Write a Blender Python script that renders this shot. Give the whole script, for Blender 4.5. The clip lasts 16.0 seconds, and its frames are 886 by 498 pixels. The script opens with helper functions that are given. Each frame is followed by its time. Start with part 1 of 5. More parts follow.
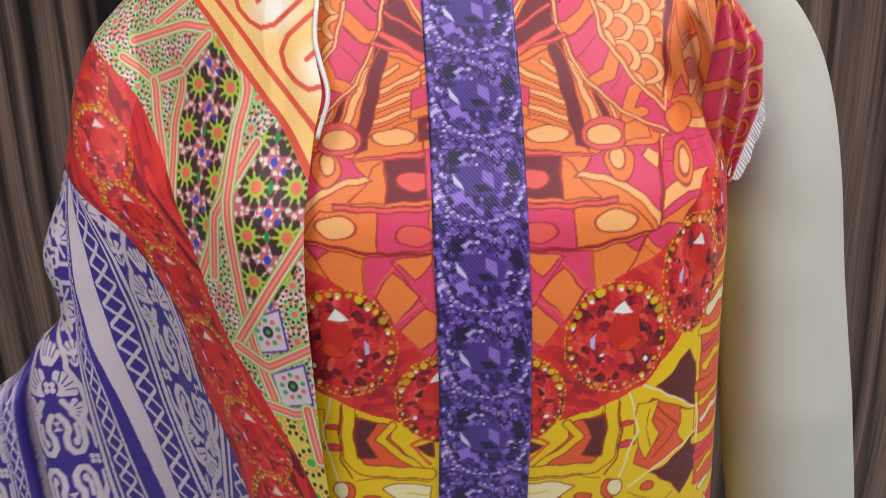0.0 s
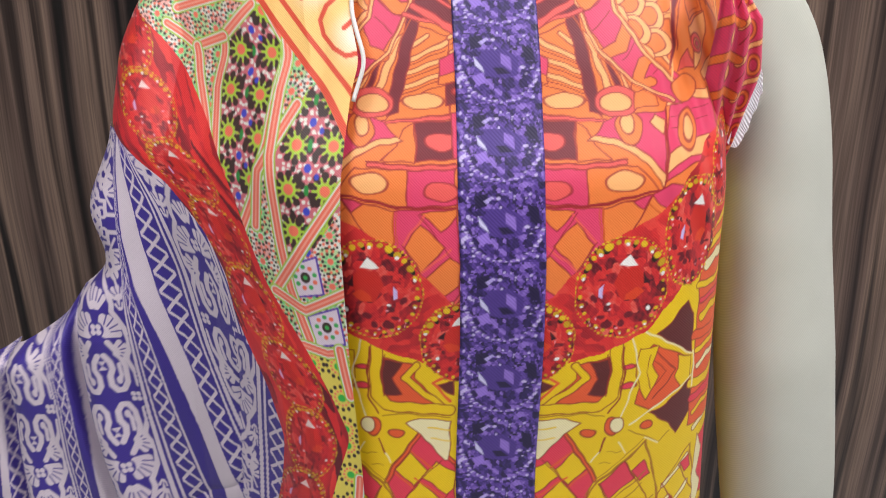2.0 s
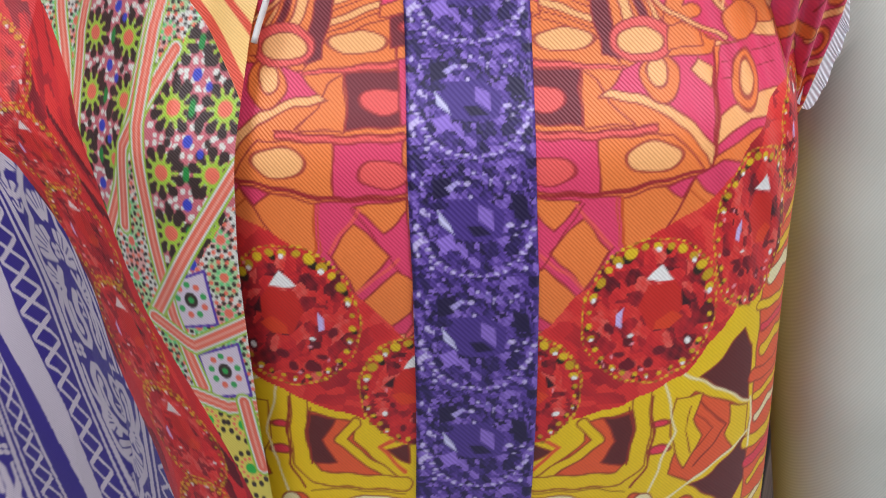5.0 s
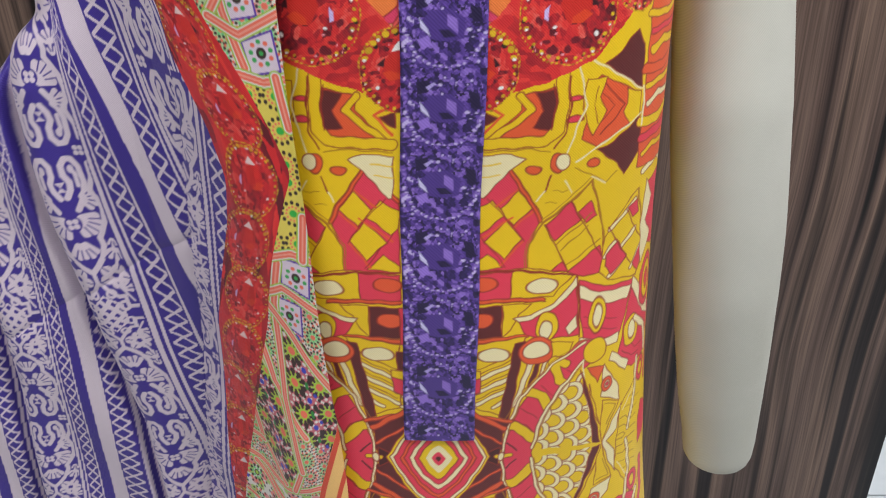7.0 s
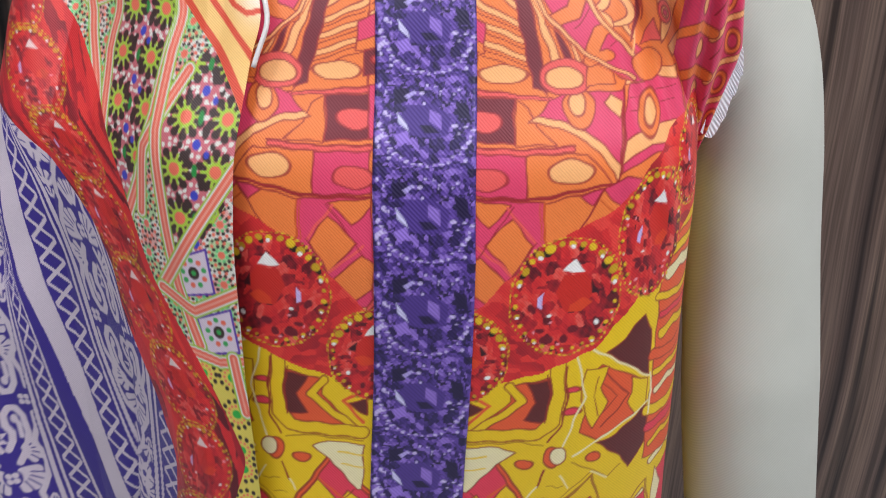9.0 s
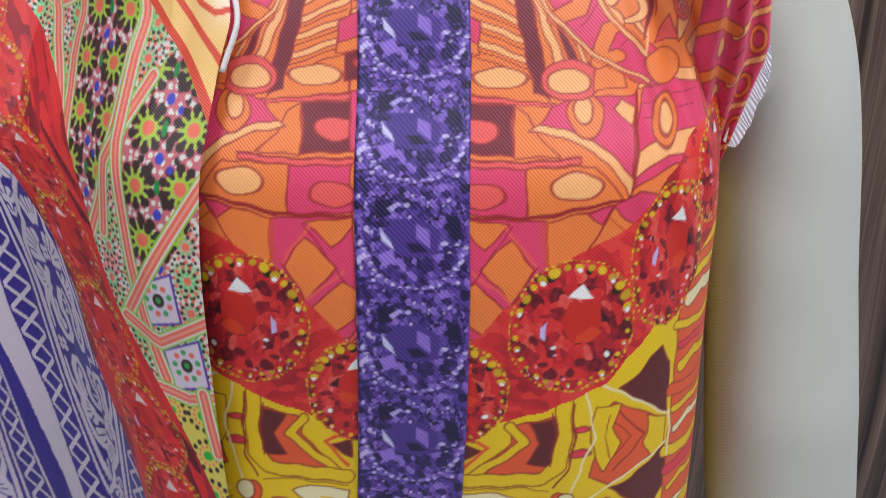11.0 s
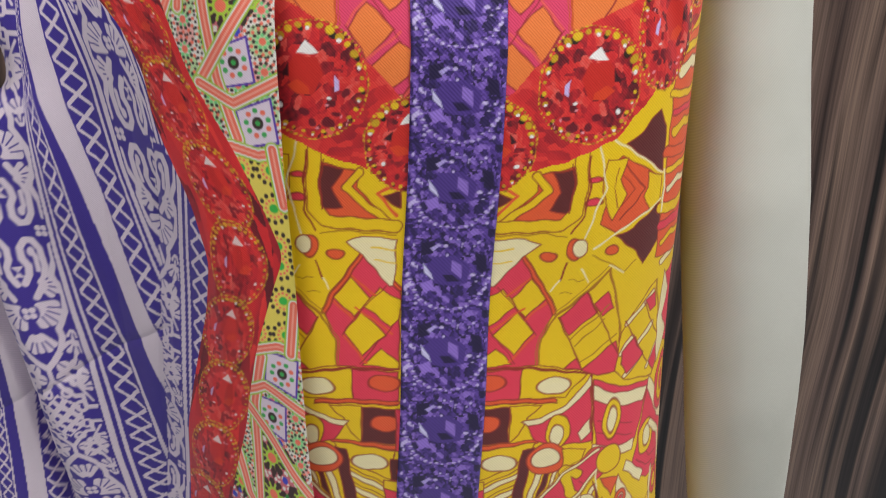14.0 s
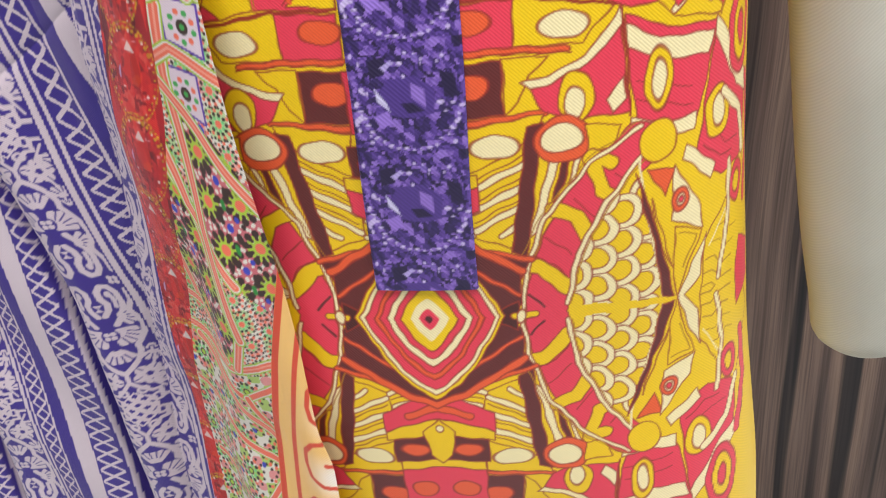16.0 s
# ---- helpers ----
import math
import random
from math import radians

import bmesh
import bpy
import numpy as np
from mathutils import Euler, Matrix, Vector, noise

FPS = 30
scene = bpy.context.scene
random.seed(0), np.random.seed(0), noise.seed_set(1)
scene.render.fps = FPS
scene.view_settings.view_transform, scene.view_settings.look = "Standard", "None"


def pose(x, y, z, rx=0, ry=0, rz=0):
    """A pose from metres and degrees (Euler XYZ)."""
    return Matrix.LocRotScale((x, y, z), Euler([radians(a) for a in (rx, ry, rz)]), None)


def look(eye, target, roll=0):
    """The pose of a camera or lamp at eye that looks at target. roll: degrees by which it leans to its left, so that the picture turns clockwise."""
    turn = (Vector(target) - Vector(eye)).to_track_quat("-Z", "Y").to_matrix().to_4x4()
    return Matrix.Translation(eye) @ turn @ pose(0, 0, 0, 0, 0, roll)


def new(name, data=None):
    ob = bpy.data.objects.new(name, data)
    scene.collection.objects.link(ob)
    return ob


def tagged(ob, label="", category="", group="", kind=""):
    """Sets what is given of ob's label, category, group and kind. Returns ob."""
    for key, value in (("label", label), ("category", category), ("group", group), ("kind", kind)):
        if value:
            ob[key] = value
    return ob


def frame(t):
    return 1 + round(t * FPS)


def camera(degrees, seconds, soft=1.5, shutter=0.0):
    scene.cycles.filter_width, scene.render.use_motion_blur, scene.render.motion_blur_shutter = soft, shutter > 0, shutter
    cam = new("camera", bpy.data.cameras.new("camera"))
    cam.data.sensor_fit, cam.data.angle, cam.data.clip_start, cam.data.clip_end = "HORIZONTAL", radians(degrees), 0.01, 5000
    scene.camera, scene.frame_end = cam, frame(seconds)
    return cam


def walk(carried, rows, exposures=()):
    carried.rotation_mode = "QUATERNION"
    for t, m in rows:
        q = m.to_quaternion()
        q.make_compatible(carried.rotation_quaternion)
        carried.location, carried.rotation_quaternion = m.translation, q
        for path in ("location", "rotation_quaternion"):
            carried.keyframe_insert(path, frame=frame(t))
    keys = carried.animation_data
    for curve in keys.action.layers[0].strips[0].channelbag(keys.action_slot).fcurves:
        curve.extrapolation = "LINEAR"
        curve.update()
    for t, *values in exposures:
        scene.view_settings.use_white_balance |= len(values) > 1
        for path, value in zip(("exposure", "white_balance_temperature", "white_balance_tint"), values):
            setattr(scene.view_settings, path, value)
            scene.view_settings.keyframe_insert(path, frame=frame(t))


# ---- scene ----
cam = camera(54.5, 16.0, soft=1.1)
METRES, EYE, TILT, LEAN, TURN = 1.5, 1.38, -18.0, 1.5, 0.0
ROWS = [
    (0.0, 0.0, 0.0, 0.0, 0.0, 0.0, -0.0),
    (0.5, 0.0009, -0.0457, -0.0326, -0.41, -2.23, -0.25),
    (1.0, -0.0036, -0.0782, -0.0506, -0.45, -3.41, -0.68),
    (1.5, -0.0105, -0.0774, -0.0372, -0.39, -2.86, -0.95),
    (2.0, -0.0114, -0.0309, -0.008, -0.33, -1.68, -0.99),
    (2.5, -0.0021, 0.0039, 0.0164, -0.23, -0.19, -1.23),
    (3.0, 0.0056, 0.0361, 0.0329, -0.21, 0.39, -0.71),
    (5.5, 0.0087, 0.0729, -0.0146, 0.79, -3.44, -0.46),
    (6.0, 0.0068, 0.0463, -0.0272, 0.67, -5.36, -0.1),
    (6.5, 0.0052, 0.0121, -0.0455, 0.18, -7.42, -0.79),
    (7.0, 0.0106, -0.0261, -0.067, -0.86, -10.16, -1.03),
    (7.5, 0.0069, -0.0626, -0.0713, -1.74, -9.82, -1.13),
    (8.0, 0.0065, -0.0572, -0.0485, -1.85, -6.99, -1.0),
    (8.5, 0.0162, -0.0173, -0.015, 0.02, -4.32, -1.34),
    (11.0, 0.032, 0.0539, -0.0024, 1.86, -1.74, -2.64),
    (11.5, 0.0229, 0.0482, -0.023, 1.69, -2.3, -3.42),
    (12.0, 0.0169, 0.0453, -0.0332, 1.11, -3.0, -3.47),
    (12.5, 0.008, 0.0372, 0.006, -0.34, 0.61, -2.24),
    (13.0, 0.0025, 0.0207, -0.0125, -1.32, 1.2, -0.89),
    (13.5, -0.0077, 0.011, -0.052, -2.8, -0.77, -0.76),
    (14.0, -0.0099, 0.0063, -0.0818, -3.94, -2.47, -2.13),
    (14.5, 0.0195, 0.0158, -0.1026, -2.71, -4.23, -4.48),
    (15.0, 0.061, 0.0322, -0.1145, 3.44, -7.89, -4.95),
    (15.5, 0.0799, 0.0541, -0.1206, 7.97, -9.97, -3.66),
    (16.0, 0.0601, 0.1025, -0.1618, 7.06, -12.28, 1.77),
]
FIXED = [(3.2, look((0.017, 0.085, 1.405), (-0.010, 1.994, 0.808), -1.3)), (5.3, look((0.012, 0.111, 1.329), (-0.034, 1.976, 0.608), -1.3)),
         (8.7, look((0.028, -0.004, 1.363), (0.011, 1.870, 0.665), 1.0)), (10.8, look((0.061, 0.084, 1.353), (-0.024, 1.964, 0.676), 0.3)),
         (15.2, look((0.0948, 0.0138, 1.2020), (-0.0417, 1.769, 0.2530), 2.7))]
walk(cam, sorted(FIXED + [(t, pose(0, 0, EYE, TILT, LEAN, TURN) @ pose(METRES * x, METRES * y, METRES * z, 90 + pitch, roll, yaw)) for t, x, y, z, yaw, pitch, roll in ROWS], key=lambda r: r[0]),
     [(0.0, -0.61, 6450, 10), (0.5, -0.51, 6450, 10), (1.0, -0.33, 6450, 10), (1.5, -0.31, 6450, 10), (3.0, -0.51, 6250, 10), (5.5, -0.58, 5950, 10), (7.0, -0.28, 6307, 10), (7.5, -0.23, 6450, 10), (8.0, -0.28, 6450, 10), (8.7, -0.45, 6100, 10), (11.0, -0.63, 5900, 10), (11.5, -0.55, 6000, 10), (12.5, -0.58, 6100, 10), (14.0, -0.38, 6400, 10), (14.5, -0.25, 6550, 10), (15.0, -0.03, 6700, 10), (15.5, 0.12, 6650, 10), (16.0, 0.12, 6600, 10)])

# ---- light: a closed shop room under ceiling panels ----
world = bpy.data.worlds.new("world")
world.use_nodes = True
world.node_tree.nodes["Background"].inputs["Color"].default_value = (0.8, 0.9, 1.0, 1)
world.node_tree.nodes["Background"].inputs["Strength"].default_value = 0.05
scene.world = world
PANELS = [(-0.6, -0.1, 25), (0.9, -0.05, 37), (0.3, -1.7, 14), (1.7, 1.7, 34)]
for px, py, watts in PANELS:
    lamp = bpy.data.lights.new("panel_lamp", "AREA")
    lamp.shape, lamp.size, lamp.energy, lamp.color = "SQUARE", 0.55, watts, (1.0, 0.98, 0.98)
    ob = new("panel_lamp", lamp)
    ob.location = (px, py, 2.60)


# ---- colours and materials ----
def lin(r, g, b, k=1.0):
    """Linear colour from eight-bit display values."""
    return np.array([k * (((v / 255 + 0.055) / 1.055) ** 2.4 if v > 10 else v / 3294.6) for v in (r, g, b)])


def rgba(c):
    return (float(c[0]), float(c[1]), float(c[2]), 1.0)


def material(name, rough=0.6):
    m = bpy.data.materials.new(name)
    m.use_nodes = True
    n, l = m.node_tree.nodes, m.node_tree.links
    b = n["Principled BSDF"]
    b.inputs["Roughness"].default_value = rough
    return m, n, l, b


def add(n, kind, **kw):
    node = n.new(kind)
    for k, v in kw.items():
        node.inputs[k.replace("_", " ")].default_value = v
    return node


def mixer(n, l, a, b, fac, blend="MIX"):
    m = n.new("ShaderNodeMix")
    m.data_type, m.blend_type = "RGBA", blend
    for sock, v in ((m.inputs[0], fac), (m.inputs[6], a), (m.inputs[7], b)):
        if hasattr(v, "is_linked"):
            l.new(v, sock)
        else:
            sock.default_value = v
    return m.outputs[2]


def ramp(n, l, fac, stops):
    r = n.new("ShaderNodeValToRGB")
    while len(r.color_ramp.elements) < len(stops):
        r.color_ramp.elements.new(0.5)
    for e, (p, c) in zip(r.color_ramp.elements, stops):
        e.position, e.color = p, rgba(c)
    l.new(fac, r.inputs[0])
    return r.outputs[0]


def coords(n, l, scale=(1, 1, 1), turn=(0, 0, 0)):
    tc, mp = n.new("ShaderNodeTexCoord"), n.new("ShaderNodeMapping")
    mp.inputs["Scale"].default_value = scale
    mp.inputs["Rotation"].default_value = [radians(a) for a in turn]
    l.new(tc.outputs["Object"], mp.inputs[0])
    return mp.outputs[0]


def bump(n, l, b, height, strength, distance):
    bp = add(n, "ShaderNodeBump", Strength=strength, Distance=distance)
    l.new(height, bp.inputs["Height"])
    l.new(bp.outputs[0], b.inputs["Normal"])


def printed_cloth(name, pitch, slant, rough, sheen=0.1):
    """Printed twill: the print is in the colour attribute, the ribs of the weave are fine relief."""
    m, n, l, b = material(name, rough)
    at = n.new("ShaderNodeAttribute")
    at.attribute_name = "print"
    w = n.new("ShaderNodeTexWave")
    w.wave_type, w.bands_direction, w.wave_profile = "BANDS", "X", "SIN"
    w.inputs["Scale"].default_value, w.inputs["Distortion"].default_value = 0.314 / pitch, 0.0
    l.new(coords(n, l, turn=(0, slant, 0)), w.inputs[0])
    blot = add(n, "ShaderNodeTexNoise", Scale=900.0, Detail=2.0)
    l.new(coords(n, l), blot.inputs[0])
    tint = ramp(n, l, w.outputs[1], [(0.0, (0.92, 0.92, 0.92)), (1.0, (1.0, 1.0, 1.0))])
    grain = ramp(n, l, blot.outputs[0], [(0.3, (0.95, 0.95, 0.95)), (0.7, (1.0, 1.0, 1.0))])
    l.new(mixer(n, l, mixer(n, l, at.outputs["Color"], tint, 1.0, "MULTIPLY"), grain, 1.0, "MULTIPLY"), b.inputs["Base Color"])
    b.inputs["Sheen Weight"].default_value = sheen
    b.inputs["Specular IOR Level"].default_value = 0.42
    bump(n, l, b, w.outputs[1], 0.25, 0.0004)
    return m


KURTA = printed_cloth("printed_satin_twill", 0.0013, 45, 0.48, 0.05)
STRIP = printed_cloth("printed_placket_twill", 0.0017, 45, 0.42, 0.05)
SILK = printed_cloth("printed_soft_silk", 0.0011, 50, 0.5, 0.06)


def plain(name, colour, rough=0.6, scale=300.0, depth=0.0003, vary=0.12, metal=0.0):
    m, n, l, b = material(name, rough)
    t = add(n, "ShaderNodeTexNoise", Scale=scale, Detail=4.0)
    t2 = add(n, "ShaderNodeTexNoise", Scale=scale / 40, Detail=2.0)
    l.new(coords(n, l), t.inputs[0]), l.new(coords(n, l), t2.inputs[0])
    a = ramp(n, l, t.outputs[0], [(0.3, colour * (1 - vary)), (0.7, colour)])
    g = ramp(n, l, t2.outputs[0], [(0.3, np.ones(3) * (1 - vary)), (0.7, np.ones(3))])
    l.new(mixer(n, l, a, g, 1.0, "MULTIPLY"), b.inputs["Base Color"])
    b.inputs["Metallic"].default_value = metal
    bump(n, l, b, t.outputs[0], 0.3, depth)
    return m


def canvas_cover():
    """The mannequin's stretched cotton cover with a fine twill rib."""
    m, n, l, b = material("stretched_cream_cotton", 0.85)
    w = n.new("ShaderNodeTexWave")
    w.inputs["Scale"].default_value, w.inputs["Distortion"].default_value, w.inputs["Detail"].default_value = 0.314 / 0.0013, 1.0, 1.0
    l.new(coords(n, l, turn=(0, -38, 0)), w.inputs[0])
    t = add(n, "ShaderNodeTexNoise", Scale=14.0, Detail=3.0)
    l.new(coords(n, l), t.inputs[0])
    base = ramp(n, l, t.outputs[0], [(0.3, lin(184, 183, 172)), (0.7, lin(193, 192, 182))])
    rib = ramp(n, l, w.outputs[1], [(0.0, (0.9, 0.9, 0.9)), (1.0, (1, 1, 1))])
    l.new(mixer(n, l, base, rib, 1.0, "MULTIPLY"), b.inputs["Base Color"])
    b.inputs["Specular IOR Level"].default_value = 0.25
    bump(n, l, b, w.outputs[1], 0.25, 0.0003)
    return m


def laminate():
    """Dark wood-grain laminate: long upright streaks from near black to tan."""
    m, n, l, b = material("dark_wood_laminate", 0.42)
    warp = add(n, "ShaderNodeTexNoise", Scale=1.6, Detail=1.0)
    l.new(coords(n, l), warp.inputs[0])
    add_v = n.new("ShaderNodeVectorMath")
    add_v.operation = "MULTIPLY_ADD"
    add_v.inputs[1].default_value = (0.05, 0.0, 0.0)
    l.new(warp.outputs[1], add_v.inputs[0]), l.new(coords(n, l), add_v.inputs[2])
    outs = []
    for sx, sz, det in ((26.0, 0.45, 2.0), (62.0, 0.9, 2.0), (420.0, 6.0, 3.0)):
        mp = n.new("ShaderNodeMapping")
        mp.inputs["Scale"].default_value = (sx, 1.0, sz)
        l.new(add_v.outputs[0], mp.inputs[0])
        t = add(n, "ShaderNodeTexNoise", Scale=1.0, Detail=det)
        l.new(mp.outputs[0], t.inputs[0])
        outs.append(t.outputs[0])
    big = ramp(n, l, outs[0], [(0.36, lin(30, 26, 27)), (0.42, lin(97, 80, 74)), (0.50, lin(121, 102, 93)), (0.58, lin(136, 115, 103)), (0.64, lin(44, 36, 36))])
    mid = ramp(n, l, outs[1], [(0.34, lin(120, 116, 118)), (0.44, lin(205, 201, 200)), (0.52, lin(238, 234, 230)), (0.66, lin(255, 250, 245))])
    fine = ramp(n, l, outs[2], [(0.34, lin(200, 198, 198)), (0.6, lin(255, 255, 255))])
    l.new(mixer(n, l, mixer(n, l, big, mid, 1.0, "MULTIPLY"), fine, 1.0, "MULTIPLY"), b.inputs["Base Color"])
    b.inputs["Specular IOR Level"].default_value = 0.3
    bump(n, l, b, outs[2], 0.15, 0.0004)
    return m


COVER = canvas_cover()
WOOD = laminate()
SEAM = plain("stitched_seam_thread", lin(120, 112, 98), 0.9)
LACE = plain("white_pleated_lace", lin(246, 246, 252), 0.8, 500, 0.0004, 0.06)
STEEL = plain("steel_pin", lin(120, 115, 110), 0.3, 200, 0.0, 0.05, 1.0)
PAINT = plain("pale_wall_paint", lin(196, 194, 188), 0.8, 60, 0.0006, 0.05)
TILE = plain("pale_glazed_floor_tile", lin(226, 233, 238), 0.25, 25, 0.0001, 0.06)
GROUT = plain("grey_grout", lin(150, 150, 148), 0.9)
CEIL = plain("ceiling_board", lin(235, 235, 232), 0.9, 80, 0.0004, 0.04)
BACK = plain("plain_orange_lining", lin(226, 130, 50), 0.7, 300)
METAL = plain("brushed_stand_steel", lin(150, 150, 150), 0.35, 200, 0.0001, 0.1, 1.0)


# ---- mesh helpers ----
def link(name, mesh, mats, parent=None, label=""):
    ob = new(name, mesh)
    for mt in mats if isinstance(mats, (list, tuple)) else [mats]:
        mesh.materials.append(mt)
    if parent is not None:
        ob.parent = parent
    if label:
        ob["label"] = label
    return ob


def part(name, bm, mats, parent=None, label="", smooth=False):
    mesh = bpy.data.meshes.new(name)
    bm.to_mesh(mesh)
    bm.free()
    for p in mesh.polygons:
        p.use_smooth = smooth
    return link(name, mesh, mats, parent, label)


def box(bm, lo, hi, bevel=0.0):
    m = Matrix.Translation([(a + b) / 2 for a, b in zip(lo, hi)]) @ Matrix.Diagonal([b - a for a, b in zip(lo, hi)] + [1])
    v = bmesh.ops.create_cube(bm, size=1, matrix=m)["verts"]
    if bevel:
        bmesh.ops.bevel(bm, geom=list({e for x in v for e in x.link_edges}), offset=bevel, segments=2, affect="EDGES")


def sheet(name, P, mats, parent=None, colours=None, label="", flip=False):
    """A grid of points (rows, columns, 3) as one smooth mesh, with its print as a colour attribute."""
    r, c = P.shape[:2]
    i = np.arange(r * c).reshape(r, c)
    q = np.stack([i[:-1, :-1], i[:-1, 1:], i[1:, 1:], i[1:, :-1]], -1).reshape(-1, 4)
    if flip:
        q = q[:, ::-1]
    mesh = bpy.data.meshes.new(name)
    mesh.vertices.add(r * c)
    mesh.vertices.foreach_set("co", np.ascontiguousarray(P, dtype=np.float32).ravel())
    mesh.loops.add(q.size)
    mesh.loops.foreach_set("vertex_index", np.ascontiguousarray(q, dtype=np.int32).ravel())
    mesh.polygons.add(len(q))
    mesh.polygons.foreach_set("loop_start", np.arange(0, q.size, 4, dtype=np.int32))
    mesh.polygons.foreach_set("use_smooth", np.ones(len(q), dtype=bool))
    mesh.update(calc_edges=True)
    if colours is not None:
        at = mesh.attributes.new("print", "FLOAT_COLOR", "POINT")
        full = np.ones((r * c, 4), dtype=np.float32)
        full[:, :3] = colours.reshape(-1, 3)
        at.data.foreach_set("color", full.ravel())
    return link(name, mesh, mats, parent, label)


def tube(bm, pts, radius, sides=8):
    """A round cord along points."""
    rings = []
    for k, p in enumerate(pts):
        d = (Vector(pts[min(k + 1, len(pts) - 1)]) - Vector(pts[max(k - 1, 0)])).normalized()
        u = d.cross(Vector((0.3, 0.9, 0.2))).normalized()
        w = d.cross(u)
        rings.append([bm.verts.new(Vector(p) + radius * (math.cos(a) * u + math.sin(a) * w)) for a in [2 * math.pi * j / sides for j in range(sides)]])
    for a, b in zip(rings, rings[1:]):
        for j in range(sides):
            bm.faces.new((a[j], a[(j + 1) % sides], b[(j + 1) % sides], b[j]))
    bm.faces.new(rings[0][::-1]), bm.faces.new(rings[-1])


# ---- print kit: paints flat shapes, in millimetres of cloth, on the points of a sheet ----
class Print:
    def __init__(self, U, V, ground, ink=None, line=0.45):
        self.U, self.V, self.ink, self.w = U.ravel().astype(np.float32), V.ravel().astype(np.float32), ink, line
        self.col = np.tile(np.asarray(ground, dtype=np.float32), (self.U.size, 1))
        self.all = np.arange(self.U.size)

    def near(self, x0, x1, y0, y1, pad=2.0):
        return self.all[(self.U > x0 - pad) & (self.U < x1 + pad) & (self.V > y0 - pad) & (self.V < y1 + pad)]

    def lay(self, i, sd, colour, outline):
        a = np.clip(0.5 - sd / 0.5, 0, 1)[:, None]
        self.col[i] = self.col[i] * (1 - a) + a * np.asarray(colour, dtype=np.float32)
        if outline and self.ink is not None:
            a = np.clip(0.5 - (np.abs(sd) - self.w) / 0.4, 0, 1)[:, None] * 0.85
            self.col[i] = self.col[i] * (1 - a) + a * np.asarray(self.ink, dtype=np.float32)

    def away(self, i, p, q):
        x, y = self.U[i] - p[0], self.V[i] - p[1]
        ex, ey = q[0] - p[0], q[1] - p[1]
        h = np.clip((x * ex + y * ey) / (ex * ex + ey * ey + 1e-9), 0, 1)
        return np.hypot(x - ex * h, y - ey * h)

    def poly(self, colour, *pts, outline=True):
        xs, ys = [p[0] for p in pts], [p[1] for p in pts]
        i = self.near(min(xs), max(xs), min(ys), max(ys))
        if not len(i):
            return
        inside, d = np.zeros(len(i), bool), np.full(len(i), 1e9)
        for p, q in zip(pts, pts[1:] + pts[:1]):
            d = np.minimum(d, self.away(i, p, q))
            if p[1] != q[1]:
                hit = ((p[1] > self.V[i]) != (q[1] > self.V[i])) & (self.U[i] < (q[0] - p[0]) * (self.V[i] - p[1]) / (q[1] - p[1]) + p[0])
                inside ^= hit
        self.lay(i, np.where(inside, -d, d), colour, outline)

    def line(self, colour, width, *pts, outline=False):
        xs, ys = [p[0] for p in pts], [p[1] for p in pts]
        i = self.near(min(xs), max(xs), min(ys), max(ys), width + 1)
        if len(i):
            d = np.min([self.away(i, p, q) for p, q in zip(pts, pts[1:])], axis=0)
            self.lay(i, d - width / 2, colour, outline or width > 1.8)

    def ell(self, colour, x, y, rx, ry, outline=True):
        i = self.near(x - rx, x + rx, y - ry, y + ry)
        k = np.hypot((self.U[i] - x) / rx, (self.V[i] - y) / ry)
        self.lay(i, (k - 1) * min(rx, ry), colour, outline)

    def ring(self, colour, x, y, rx, ry, w):
        i = self.near(x - rx, x + rx, y - ry, y + ry, w + 1)
        k = np.hypot((self.U[i] - x) / rx, (self.V[i] - y) / ry)
        self.lay(i, np.abs(k - 1) * min(rx, ry) - w / 2, colour, False)

    def scales(self, c1, c2, leaf, x0, x1, y0, y1, r):
        """Overlapping fish scales that fill a leaf-shaped outline."""
        t, m = Print(self.U, self.V, c2, self.ink, self.w), Print(self.U, self.V, (0, 0, 0))
        m.poly((1, 1, 1), *leaf, outline=False)
        x, k = x1, 0
        while x > x0:
            y = y0 + (r if k % 2 else 0)
            while y < y1:
                t.ell(c1, x, y, 1.18 * r, 1.12 * r)
                t.ell(c2, x - 0.1 * r, y, 0.72 * r, 0.72 * r)
                y += 2.0 * r
            x -= 1.45 * r
            k += 1
        inside = m.col[:, 0] > 0.5
        self.col[inside] = t.col[inside]

    def gem(self, x, y, rx, ry, shades, seed, cells=70, spark=None, sparks=26, turn=0.0):
        """A photographed cut stone: facets of many shades, with small bright sparks."""
        g = np.random.RandomState(seed)
        i = self.near(x - rx, x + rx, y - ry, y + ry, 0)
        a, b = (self.U[i] - x) / rx, (self.V[i] - y) / ry
        ok = a * a + b * b < 1 if turn >= 0 else np.ones(len(i), bool)
        i, a, b = i[ok], a[ok], b[ok]
        if not len(i):
            return
        th, rr = g.rand(cells) * 6.283, np.sqrt(g.rand(cells)) * 1.15
        sx, sy = rr * np.cos(th), rr * np.sin(th)
        sx, sy = np.append(sx, [-0.1, 0.25]), np.append(sy, [0.15, 0.1])
        k1, k2 = 0.75 + 0.6 * g.rand(cells + 2), 0.75 + 0.6 * g.rand(cells + 2)
        best, cell = np.full(len(i), 1e9, np.float32), np.zeros(len(i), int)
        for c in range(cells + 2):
            d = np.abs((a - sx[c]) * k1[c] + 0.3 * (b - sy[c])) + np.abs((b - sy[c]) * k2[c])
            n = d < best
            best[n], cell[n] = d[n], c
        tone = g.rand(cells + 2)
